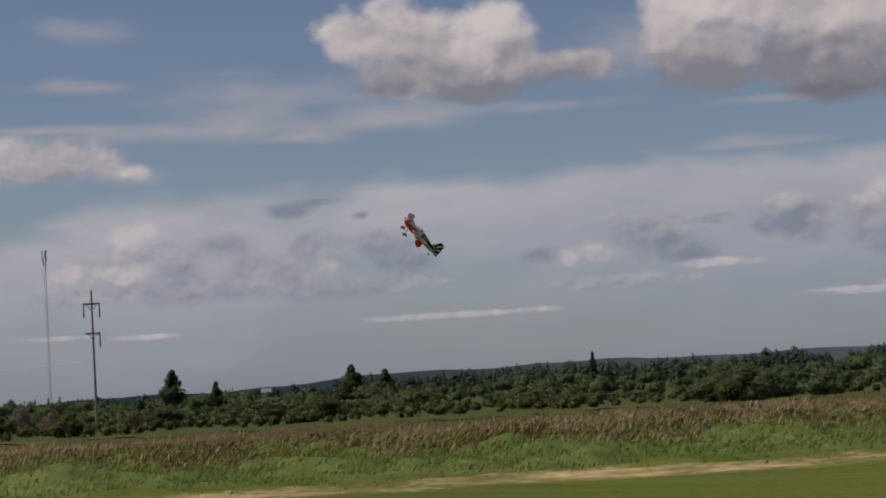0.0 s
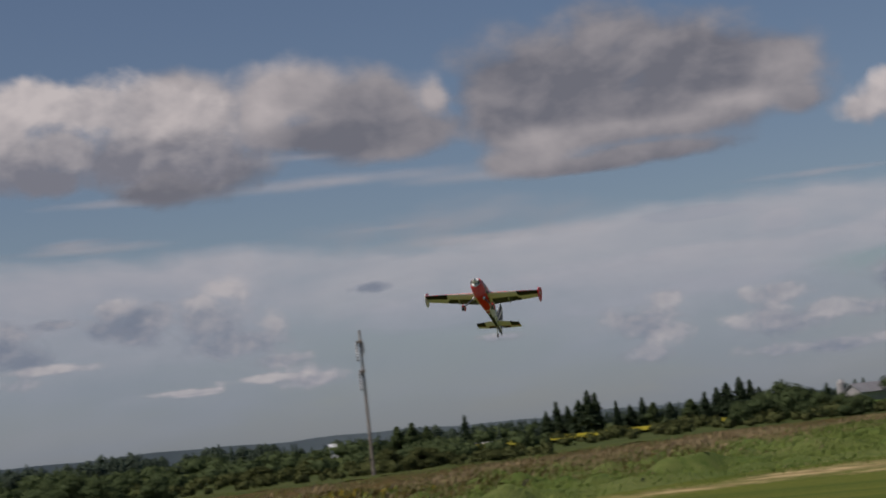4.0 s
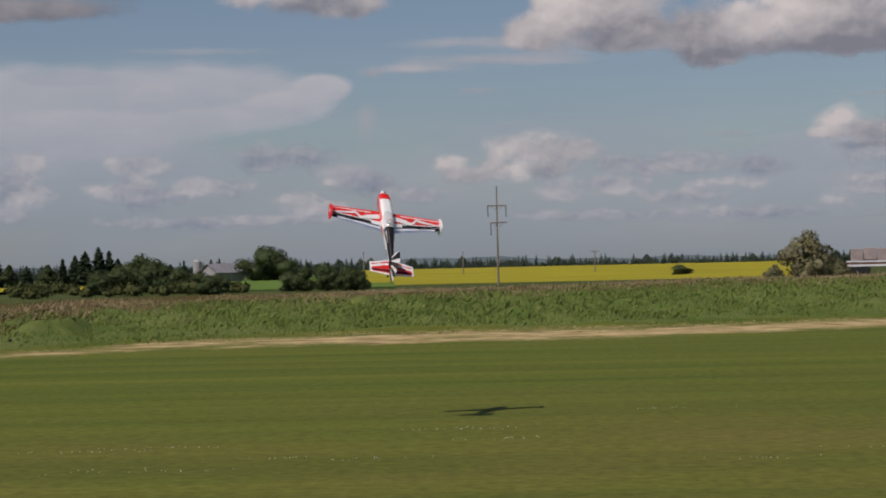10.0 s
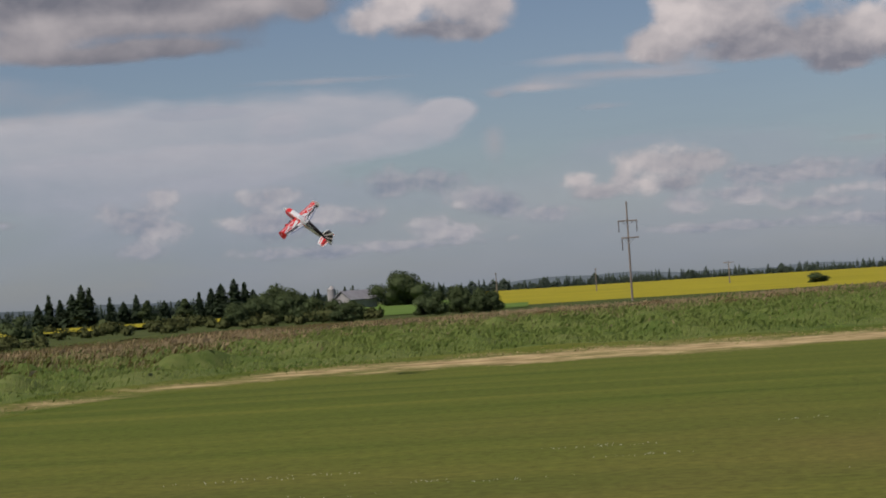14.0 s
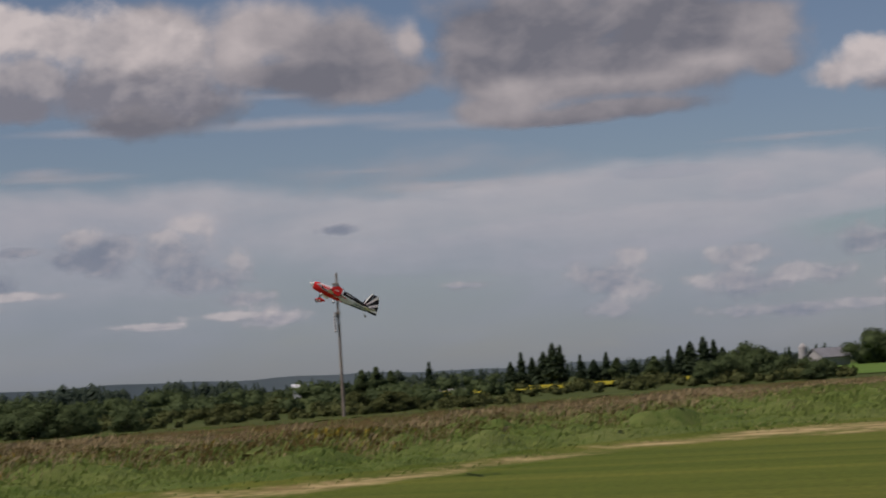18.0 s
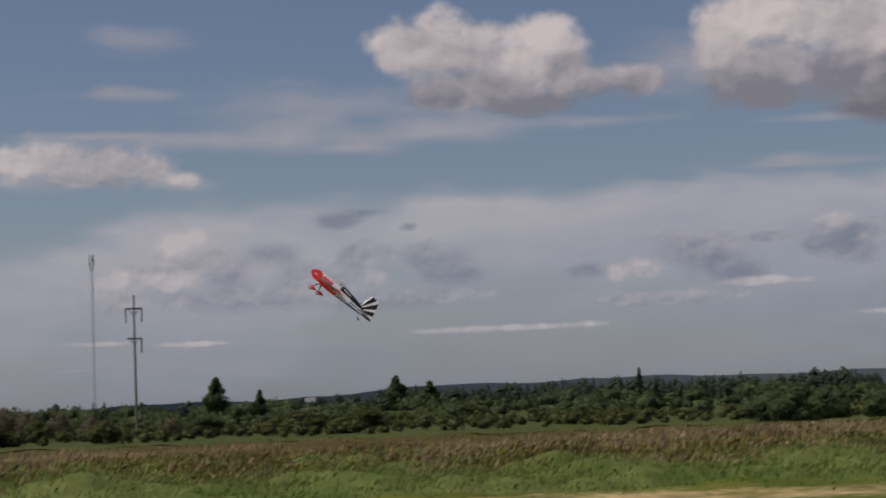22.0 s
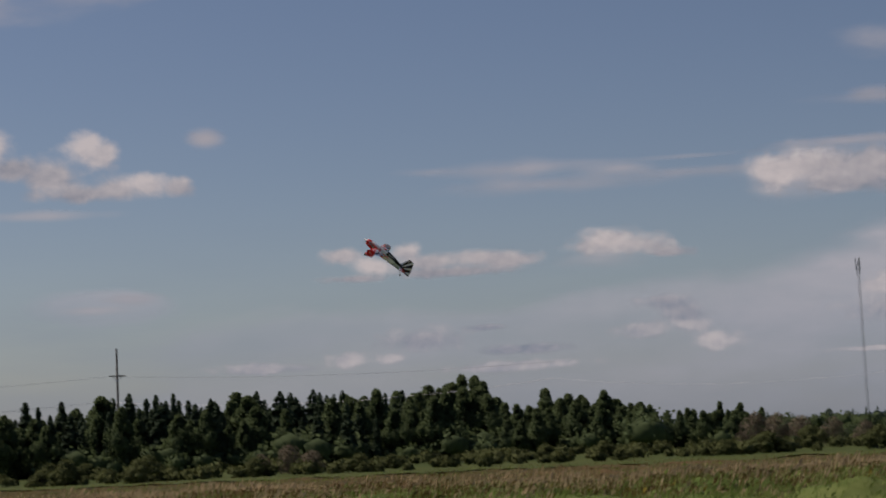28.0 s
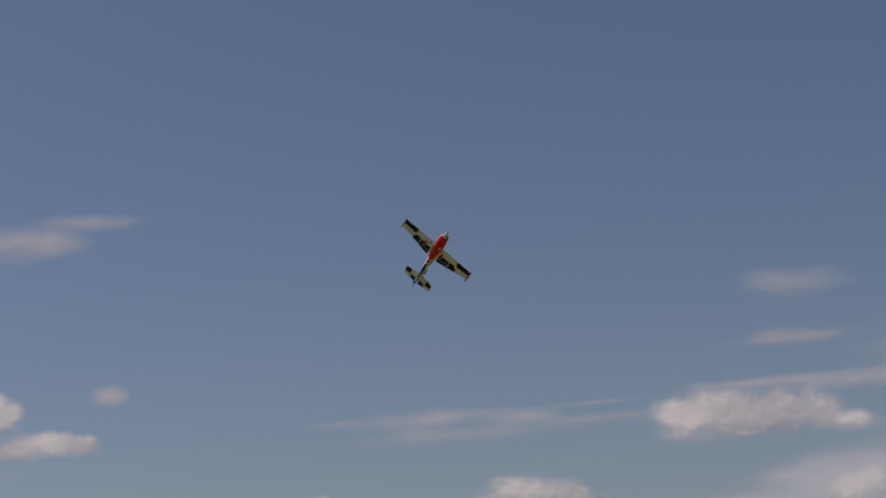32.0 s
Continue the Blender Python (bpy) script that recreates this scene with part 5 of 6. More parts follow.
cloud_bank(M_WISP, 4194, ((51.42, 11.01, 2.05, 0.55, 0.55), (51.96, 9.39, 2.05, 0.24, 0.35), (74.37, 13.73, 2.05, 0.44, 0.3), (60.51, 5.63, 1.36, 0.38, 0.7)))
cloud_bank(M_LOWCLOUD, 4106, ((49.71, 5.12, 0.51, 0.41, 1), (50.39, 4.62, 1.19, 0.6, 0.7), (51.08, 3.99, 1.36, 0.6, 0.55), (49.06, 4.1, 1.54, 0.85, 0.3), (47.52, 4.58, 1.02, 0.44, 0.2), (44.8, 4.38, 0.94, 0.55, 0.2), (46.19, 3.69, 2.05, 0.77, 0.3), (42.75, 4.31, 1.19, 0.48, 0.1), (42.09, 3.87, 1.36, 0.44, 0.15), (47.9, 3.25, 3.41, 0.44, 0.3), (43.82, 3.12, 3.41, 0.34, 0.35), (52.42, 3.86, 0.51, 0.43, 0.8), (52.1, 3.21, 1.54, 0.43, 0.5), (44.48, 3.96, 0.43, 0.43, 0.8)))
cloud_bank(M_LOWCLOUD, 4092, ((45.62, 5.53, 1.02, 0.29, 0), (44.75, 5.73, 0.68, 0.14, 0.1), (43.32, 5.26, 0.38, 0.17, 0), (38.08, 3.75, 0.85, 0.31, 0.1), (37.12, 3.61, 0.44, 0.26, 1), (34.1, 3.9, 1.36, 0.61, 0.15), (34.75, 4.23, 0.85, 0.44, 0.35), (33.45, 3.52, 0.85, 0.41, 0.1), (32.56, 4.48, 0.77, 0.15, 0.1), (29.94, 4.15, 1.28, 0.61, 0.2), (30.56, 4.82, 1.02, 0.34, 0.7), (35.67, 2.8, 2.9, 0.27, 0.4), (40.45, 2.09, 3.75, 0.12, 0.8), (49.8, 1.94, 1.71, 0.09, 0.9), (52.63, 2.02, 1.54, 0.09, 0.7)))
cloud_bank(M_LOWCLOUD, 4078, ((27.38, 5.1, 0.89, 0.41, 1), (28.16, 4.75, 0.6, 0.24, 0.8), (30.3, 4.46, 1.19, 0.48, 0.1), (31.33, 4.22, 0.68, 0.34, 0.2), (34.51, 4.2, 1.54, 0.58, 0.2), (35.32, 4.65, 0.85, 0.31, 0.4), (36.51, 3.73, 0.72, 0.34, 0.8), (28.11, 4.07, 1.54, 0.72, 0.25), (26.07, 3.87, 0.68, 0.44, 0.7), (27.12, 3.42, 1.54, 0.51, 0.25), (32.55, 3.18, 1.54, 0.17, 0.8), (28.56, 2.08, 1.19, 0.14, 0.7), (25.14, 2.2, 1.19, 0.41, 0.5), (25.79, 2.83, 1.02, 0.24, 0.5)))
cloud_bank(M_LOWCLOUD, 4064, ((23.15, 4.71, 0.75, 0.19, 0), (6.74, 3.45, 2.05, 0.48, 0.3), (10.96, 3.18, 1.19, 0.41, 0.5), (11.8, 3.24, 0.41, 0.27, 0.8), (14.26, 3.41, 0.51, 0.38, 0.7), (15.08, 2.78, 1.54, 0.58, 0.35), (10.69, 2.31, 1.54, 0.44, 0.3), (4.8, 2.88, 1.02, 0.38, 0.5), (5.38, 1.84, 1.02, 0.31, 0.6), (26.14, 2.3, 1.88, 0.14, 0.9), (28.78, 2.13, 1.54, 0.1, 0.7), (19.35, 2.81, 0.85, 0.17, 0.5), (24.81, 2.13, 0.85, 0.24, 0.4)))
cloud_bank(M_LOWCLOUD, 4050, ((6.31, 2.09, 0.94, 0.38, 0.6), (5.37, 2.65, 0.31, 0.17, 0.9), (4.43, 2.6, 1.19, 0.44, 0.25), (12.18, 2.48, 0.61, 0.27, 0.8), (11.18, 2.55, 1.02, 0.38, 0.4), (9.51, 2.61, 0.94, 0.34, 0.7), (8.33, 2.5, 0.85, 0.34, 0.4), (14.15, 2.43, 0.77, 0.41, 0.6), (14.81, 1.85, 1.02, 0.34, 0.4), (7.17, 1.55, 3.41, 0.17, 0.5), (9.7, 1.51, 2.73, 0.24, 0.3), (2.73, 2.22, 1.02, 0.34, 0.4), (5.81, 1.78, 1.19, 0.24, 0.6)))
cloud_bank(M_LOWCLOUD, 4036, ((-3.41, 3.01, 1.02, 0.34, 0.3), (-5.1, 3.05, 1.54, 0.34, 0.35), (-7.44, 2.89, 1.02, 0.38, 0.3), (-6.26, 2.37, 1.36, 0.2, 0.8), (-4.42, 2.81, 1.54, 0.24, 0.4), (-3.39, 2.25, 0.85, 0.24, 0.7), (-1.53, 2.18, 1.02, 0.31, 0.6), (-9.72, 1.73, 0.77, 0.24, 0.7), (-10.7, 2.12, 1.02, 0.41, 0.5), (-5.24, 2.03, 1.54, 0.24, 0.5), (-2.53, 1.5, 3.41, 0.2, 0.4), (-7.24, 1.47, 2.56, 0.24, 0.35)))
cloud_bank(M_LOWCLOUD, 4022, ((-11.6, 3.13, 1.71, 0.48, 0.4), (-13.11, 2.61, 1.19, 0.34, 0.5), (-15.5, 2.74, 0.77, 0.31, 0.9), (-14.29, 2.45, 1.36, 0.34, 0.3), (-11.55, 2.28, 2.05, 0.34, 0.4), (-17.02, 2.52, 1.02, 0.27, 0.4), (-21.53, 2.38, 1.11, 0.38, 0.8), (-20.84, 2.01, 1.02, 0.27, 0.4), (-23.32, 2, 1.36, 0.51, 0.5), (-10.59, 3.37, 1.02, 0.17, 0.2), (-2.73, 2.47, 2.05, 0.27, 0.5), (-5.28, 2.83, 1.54, 0.27, 0.4)))
cloud_bank(M_LOWCLOUD, 4008, ((59.23, 2.93, 1.02, 0.31, 0.5), (58.03, 3.39, 0.85, 0.44, 0.3), (57.05, 2.5, 0.77, 0.34, 0.8), (57.87, 3.01, 0.68, 0.2, 0.8), (66.06, 3, 1.54, 0.41, 0.4), (68.28, 2.47, 0.61, 0.27, 0.8), (66.93, 2.43, 0.51, 0.2, 0.8), (63, 2.55, 1.54, 0.17, 0.2), (64, 3.24, 0.68, 0.1, 0.1), (50.38, 4.8, 0.77, 0.44, 0.9), (50.51, 3.81, 0.94, 0.34, 0.9), (52.14, 3.97, 0.38, 0.38, 0.9), (58.52, 3.75, 1.02, 0.24, 0.3), (63.02, 2.04, 2.73, 0.2, 0.5), (70.65, 2.29, 1.71, 0.2, 0.4)))
cloud_bank(M_CUMULUS, 3586, ((43.67, 10.5, 0.75, 0.75, 0.75), (42.45, 10.74, 1.54, 1.02, 0.65), (41.26, 10.4, 1.19, 0.85, 0.5), (39, 10.75, 1.06, 0.82, 1.05), (39.64, 10.03, 1.19, 0.85, 0.85), (38.45, 9.77, 0.96, 0.96, 0.2), (40.8, 9.38, 1.54, 0.61, 0.3), (42.02, 9.19, 1.19, 0.48, 0.1), (39.46, 8.85, 1.88, 0.44, -0.1), (37.53, 9.34, 1.19, 0.51, 0.2), (36.16, 9.33, 1.02, 0.44, 0.25)))
cloud_bank(M_CUMULUS, 3572, ((32.82, 10.92, 1.54, 1.02, 0.9), (33.71, 10.2, 1.02, 0.85, 0.6), (31.13, 10.86, 1.54, 1.02, 0.75), (29.65, 10.54, 1.36, 0.85, 0.6), (28.33, 10.4, 1.54, 1.02, 0.7), (31.73, 9.49, 2.05, 0.78, 0.2), (30.08, 9.16, 1.88, 0.72, 0.05), (32.12, 8.73, 2.05, 0.44, -0.1), (33.43, 9.29, 1.19, 0.61, 0.2), (27.43, 9.26, 1.54, 1.02, 0.2)))
cloud_bank(M_DARKCLOUD, 3786, ((24.95, 10.84, 1.54, 0.96, 0.7), (25.75, 10.17, 0.89, 0.75, 0.85), (22.62, 9.98, 2.05, 1.02, 0.2), (20.55, 10.19, 0.51, 0.72, 0.8), (24.19, 9.41, 2.56, 0.58, 0.1), (27.5, 10.46, 1.02, 0.96, 0.6), (28.65, 10.64, 1.02, 1.02, 0.3), (28.73, 9.26, 2.05, 1.02, 0.15), (27.6, 8.69, 2.56, 0.68, 0.2), (21.3, 9.29, 1.88, 0.68, 0.25), (29.28, 8.2, 1.54, 0.41, 0.2), (28.46, 11.17, 0.68, 0.34, 0.8)))
cloud_bank(M_DARKCLOUD, 3772, ((16.73, 10.45, 3.24, 1.71, 0.1), (12.61, 10.17, 2.9, 1.54, 0.05), (10.06, 9.82, 1.19, 1.02, 0.4), (14.42, 9.05, 4.43, 0.78, 0.15), (18.53, 9.46, 1.19, 1.02, 0.2), (11.67, 9.01, 1.88, 0.44, 0.7), (13.07, 8.64, 1.88, 0.44, 0.6), (15.31, 8.71, 2.56, 0.41, 0.6), (17.56, 8.61, 1.36, 0.51, 0.7), (18.12, 8.02, 1.36, 0.44, 0.5), (16.25, 7.66, 2.05, 0.24, 0.15), (14.17, 7.85, 2.22, 0.31, 0.2), (9.63, 8.85, 0.85, 0.51, 0.2)))
cloud_bank(M_CUMULUS, 3558, ((6.89, 8.63, 1.3, 0.72, 0.8), (7.77, 8.32, 0.78, 0.44, 0.6), (4.68, 8.53, 1.54, 0.78, 0.5), (6.08, 8, 1.54, 0.38, 0.15), (4.55, 7.89, 1.02, 0.34, 0.2), (5, 8.8, 1.02, 0.51, 0.6)))
cloud_bank(M_CUMULUS, 3544, ((-1.47, 7.09, 1.13, 0.68, 0.6), (-0.78, 6.8, 0.68, 0.38, 0.4), (-3.17, 7.23, 1.36, 0.61, 0.8), (-2.16, 7.6, 1.54, 0.61, 0.7), (-4.35, 6.94, 1.02, 0.44, 0.5), (-3.5, 6.64, 1.36, 0.31, 0.1), (-5.69, 6.81, 0.85, 0.44, 0.8), (-6.7, 6.85, 1.02, 0.61, 0.6), (-7.7, 7.06, 1.36, 0.68, 0.65), (-9.35, 7.07, 1.54, 0.75, 0.5), (-8.84, 6.43, 2.9, 0.31, -0.1), (-6.52, 6.28, 1.02, 0.41, 0.1), (-10.89, 6.58, 1.19, 0.68, 0.2)))
cloud_bank(M_CUMULUS, 3530, ((-1.72, 7.88, 1.02, 0.85, 0.9), (-0.84, 7.09, 1.02, 0.61, 0.6), (-3.07, 8.25, 1.88, 0.94, 0.7), (-4.77, 8.42, 1.36, 0.85, 0.6), (-3.34, 7.15, 1.88, 0.68, 0.25), (-5.71, 7.12, 1.02, 0.68, 0.4), (-6.17, 6.34, 1.02, 0.51, 0.1), (-7.72, 6.76, 1.02, 0.51, 0.7), (-8.79, 7.46, 1.36, 0.96, 0.85), (-10.13, 6.96, 1.54, 0.85, 0.3), (-11.56, 7.89, 2.56, 1.02, 0.5), (-10.44, 6.44, 2.56, 0.44, -0.1)))
cloud_bank(M_CUMULUS, 3516, ((-14.98, 7.83, 1.02, 0.78, 0.95), (-13.58, 7.42, 1.88, 0.85, 0.4), (-16.64, 7.21, 1.88, 0.78, 0.3), (-13.18, 6.52, 2.22, 0.44, -0.1), (-16.09, 6.57, 1.88, 0.41, 0), (-18.66, 7.05, 1.54, 0.78, 0.4), (-20.35, 7.17, 1.88, 0.72, 0.7), (-19.48, 6.65, 1.88, 0.34, 0.1), (-22.5, 7.15, 1.88, 0.72, 0.4), (-24.44, 6.73, 1.88, 0.85, 0.4), (-23.59, 6.15, 1.54, 0.58, 0.95), (-22.42, 5.83, 0.96, 0.51, 0.8), (-24.19, 5.43, 1.36, 0.34, 0.2)))
cloud_bank(M_FAIRCLOUD, 3502, ((-18.29, 3.91, 0.96, 0.55, 1), (-17.25, 3.53, 0.96, 0.41, 0.6), (-18.58, 3.26, 1.13, 0.31, 0.1), (-16.55, 3.24, 0.68, 0.14, 0.4), (-9.95, 4.05, 0.68, 0.38, 0.95), (-9.76, 3.72, 0.85, 0.17, 0.3), (-10.7, 3.7, 0.68, 0.24, 0.2), (-16.42, 3.8, 0.34, 0.14, 0.5)))
cloud_bank(M_FAIRCLOUD, 3488, ((1.69, 3.14, 0.61, 0.31, 0.9), (1.01, 2.78, 1.02, 0.27, 0.3), (0.32, 3.28, 0.51, 0.61, 0.7), (-0.54, 3.51, 1.13, 0.58, 0.6), (-0.35, 2.88, 0.44, 0.38, 1.05), (-1.39, 3.57, 0.68, 0.44, 0.5), (-2.06, 3.39, 0.78, 0.44, 0.35), (-1.03, 2.9, 1.02, 0.31, 0.2), (-10.02, 4.17, 0.68, 0.44, 0.9), (-9.44, 3.75, 0.58, 0.2, 0.7), (-10.58, 3.87, 0.85, 0.34, 0.3), (-10.82, 3.41, 0.68, 0.1, 0.1)))
cloud_bank(M_FAIRCLOUD, 3474, ((55.15, 7.41, 0.96, 0.58, 0.95), (54.13, 7.6, 1.36, 0.58, 0.75), (52.3, 7.41, 1.54, 0.61, 0.45), (52.99, 6.95, 1.88, 0.34, 0.3), (50.99, 7.17, 0.68, 0.51, 0.5), (50.19, 6.83, 0.61, 0.27, 0.9), (60.15, 5.72, 1.02, 0.38, 0.9), (60.84, 5.51, 0.68, 0.27, 0.7), (59.13, 5.48, 0.96, 0.31, 0.6), (58.46, 5.24, 0.85, 0.17, 0.3)))
cloud_bank(M_FAIRCLOUD, 3460, ((67.27, 5.21, 0.75, 0.34, 0.95), (68.36, 5.58, 0.61, 0.27, 0.6), (66.32, 5.6, 0.58, 0.31, 0.7), (65.64, 5.29, 0.85, 0.31, 0.5), (64.1, 5.36, 1.02, 0.31, 0.6), (63.08, 5.25, 0.85, 0.24, 0.5), (64.97, 4.97, 1.88, 0.17, 0.2), (67.87, 4.89, 1.02, 0.14, 0.3)))
cloud_bank(M_FAIRCLOUD, 3446, ((75.89, 9.05, 0.75, 0.51, 1), (75.31, 8.84, 0.44, 0.51, 0.7), (78.58, 9.06, 0.68, 0.55, 0.7), (77.95, 8.52, 1.02, 0.41, 0.3), (76.79, 8.27, 0.85, 0.51, 0.5), (74.1, 7.94, 0.68, 0.38, 0.9), (74.96, 7.8, 1.02, 0.34, 0.5), (75.98, 7.71, 1.54, 0.27, 0.3), (73.08, 7.83, 0.51, 0.31, 0.4)))


# ---- the model aeroplane ----
def strip(name, rings, rule, materials, parent, label="", closed=True, caps=True):
    """Skin over rings of points; rule(i, k, centre) gives each face its colour."""
    bm = bmesh.new()
    vs = [[bm.verts.new(p) for p in ring] for ring in rings]
    n = len(rings[0])
    for i in range(len(rings) - 1):
        for k in range(n if closed else n - 1):
            q = (vs[i][k], vs[i][(k + 1) % n], vs[i + 1][(k + 1) % n], vs[i + 1][k])
            try:
                f = bm.faces.new(q)
            except ValueError:
                continue
            f.material_index = rule(f.calc_center_median())
    if caps:
        for ring in (vs[0], vs[-1]):
            try:
                f = bm.faces.new(ring)
                f.material_index = rule(f.calc_center_median())
            except ValueError:
                pass
    bmesh.ops.recalc_face_normals(bm, faces=bm.faces)
    return part(name, bm, materials, parent, label, True)


SKIN = [M_RED, M_WHITE, M_BLACK, M_BLUE, M_GREYFILM]
plane = empty("model_aeroplane")
tagged(plane, "red, white and black aerobatic model aeroplane in flight", "model aeroplane")
FUS = ((.395, .046, -.046, .046), (.375, .056, -.062, .057), (.33, .065, -.073, .067), (.25, .072, -.082, .075), (.16, .075, -.089, .080), (.08, .073, -.090, .080), (-.02, .064, -.088, .080), (-.07, .058, -.086, .086),
       (-.11, .053, -.084, .104), (-.15, .049, -.082, .106), (-.27, .037, -.076, .090), (-.40, .027, -.070, .068), (-.50, .018, -.063, .046), (-.565, .010, -.058, .034))


def fus_at(y):
    ys = [f[0] for f in FUS][::-1]
    return [float(np.interp(y, ys, [f[k] for f in FUS][::-1])) for k in (1, 2, 3)]


def fus_ring(y, n=150):
    hw, zb, zt = fus_at(y)
    zc, hh = (zb + zt) / 2, (zt - zb) / 2
    ring = []
    for k in range(n):
        a = 2 * math.pi * k / n
        c, s = math.cos(a), math.sin(a)
        p = 0.72 if s < 0 else 0.62
        keel = 1 - 0.46 * min(1, max(0.25, (0.34 - y) / 0.2)) * max(0, -math.copysign(abs(s) ** p, s)) ** 1.2
        ring.append((hw * keel * math.copysign(abs(c) ** p, c), y, zc + hh * math.copysign(abs(s) ** p, s)))
    return ring


def fus_rule(c):
    """0 red, 1 white, 2 black, 3 metallic blue: bolt on the nose, white waist, blue tail, black deck."""
    y = c.y
    hw, zb, zt = fus_at(y)
    u = (c.z - zb) / (zt - zb)
    if u < 0.09:
        return 1 if abs(c.x) < 0.02 and any(abs(y - q) < .014 for q in (-.09, -.17)) else (0 if y > -.13 else 2)
    if y < -.10 and u > 0.60 - 0.06 * min(1, max(0, (-.30 - y) / .2)):
        return 2
    if y > .02 and u > .86:
        return 1 if y < .30 else 0
    if y > .05 and .76 < u < .81 and y < .33:
        return 1
    # the bolt and its spear
    if y > .255:
        mid, w = .60 + (y - .255) * 1.5, .085 * min(1, (.355 - y) / .08)
    elif y > .205:
        mid, w = .42 + (y - .205) * 3.8, .09
    else:
        mid, w = .50 - (.205 - y) * .36, .085 * max(0, (y + .18) / .385)
    if w > 0 and abs(u - mid) < w:
        return 2
    if w > 0 and abs(u - mid) < w + .032:
        return 1
    if y > .03:
        return 0
    if .28 < u < .60 and y > -.21 + 1.1 * abs(u - .44):
        return 0
    if u < .24 and y > -.09:
        return 0
    if y > -.27 - .16 * u or .50 < u < .57 or .22 < u < .27:
        return 1
    return 3 if u > .14 else 2


ys = list(np.linspace(.395, -.565, 280))
strip("fuselage", [fus_ring(y) for y in ys], fus_rule, SKIN, plane)
# cowl face with its air inlets
bm = bmesh.new()
rod(bm, (0, .392, 0), (0, .402, 0), .051, .044, 28)
cowl = part("cowl_face", bm, M_WHITE, plane, "white cowl ring")
for s in (-1, 1):
    bm = bmesh.new()
    ball(bm, (s * .034, .400, .0), (.018, .004, .026), 14)
    part("air_inlet", bm, M_BLACK, cowl, "black air inlet")
bm = bmesh.new()
for k in range(9):
    u0, u1 = k / 9, (k + 1) / 9
    rod(bm, (0, .402 + .062 * u0, 0), (0, .402 + .062 * u1, 0), .030 * math.sqrt(1 - u0 ** 1.6), max(.001, .030 * math.sqrt(max(0, 1 - u1 ** 1.6))), 20)
spinner = part("spinner", bm, M_WHITE, plane, "white spinner", True)
bm = bmesh.new()
rod(bm, (0, .415, 0), (0, .417, 0), .19, .19, 40)
disc = part("propeller", bm, M_PROP, plane, "spinning propeller blurred to a faint disc")
bm = bmesh.new()
for s in (-1, 1):
    box(bm, (s * .030 * .35, .418, s * .030 * .94), (.020, .006, .020))
part("prop_hub", bm, M_BLACK, disc)
# canopy, with the little bust inside it
rings = []
for y in np.linspace(.12, -.11, 20):
    u = (0.12 - y) / .23
    hgt = .066 * math.sin(math.pi * min(1, u * .62)) ** .8 if u < 1 else .03
    hgt = .070 * math.sin(math.pi * (0.06 + .60 * u)) ** 0.9
    w = .064 * (0.35 + .65 * math.sin(math.pi * min(.5, .12 + .5 * u)))
    rings.append([(w * math.cos(a), y, .070 + hgt * math.sin(a)) for a in np.linspace(0, math.pi, 15)])
strip("canopy", rings, lambda c: 0, [M_CANOPY], plane, "clear bubble canopy", False, False)
bm = bmesh.new()
ball(bm, (0, -.045, .103), (.021, .024, .024), 14)
bust = part("bust", bm, M_WHITE, plane, "small white and red helmet dummy under the canopy", True)
bm = bmesh.new()
ball(bm, (0, -.036, .108), (.0225, .020, .018), 12)
part("visor", bm, M_RED, bust)
bm = bmesh.new()
box(bm, (0, -.05, .083), (.05, .03, .03), .008)
part("seat_block", bm, M_BLACK, bust)


def foil(u, thick):
    """Half thickness of a symmetrical section at the chord share u."""
    return thick * 5 * (0.2969 * math.sqrt(u) - 0.126 * u - 0.3516 * u * u + 0.2843 * u ** 3 - 0.1036 * u ** 4)


def wing_ring(x, le, te, thick, u0, u1, n=34):
    us = [u0 + (u1 - u0) * (0.5 - 0.5 * math.cos(math.pi * k / n)) for k in range(n + 1)]
    top = [(x, le + (te - le) * u, foil(u, thick) * (le - te)) for u in us]
    bot = [(x, le + (te - le) * u, -foil(u, thick) * (le - te)) for u in reversed(us[1:-1] if u0 == 0 else us)]
    return top + bot


def wing_rule(c):
    v = (abs(c.x) - .05) / .56
    le, te = .165 - .005 * v, -.105 + .115 * v
    u = (le - c.y) / (le - te)
    if c.z < 0:
        cut = 0.60 + 0.05 * (u - .45)
        if abs(v - .60) < .035 and .34 < u < .62 and abs(v - .60) < (u - .3) * .12:
            return 4
        return (4 if v < cut else 2) if u < .45 else (2 if .06 < v < cut else 4)
    if u > .745:
        return 2 if v > .90 or (u < .80 and v > .45) else (1 if .83 < u < .90 else 3)
    if u > .62:
        return 2 if v > .22 else 1
    if u < .07:
        return 0
    # white zigzag with a thin second streak
    saw = (v * 1.9 + .18) % 1.0
    mid = .38 + .30 * (saw - .5)
    if saw < .2:
        mid = .38 + .30 * (.5 - saw / .2)
    half = .085 * (1.25 - .7 * v)
    if abs(u - mid) < half:
        return 1
    if 0 < u - mid - half < .03 and v > .12:
        return 2
    if abs(u - .585) < .02 or (abs(u - .14) < .022 and v > .2):
        return 1
    if v < .34 and abs(u - .20 - .5 * v) < .035:
        return 1
    return 0


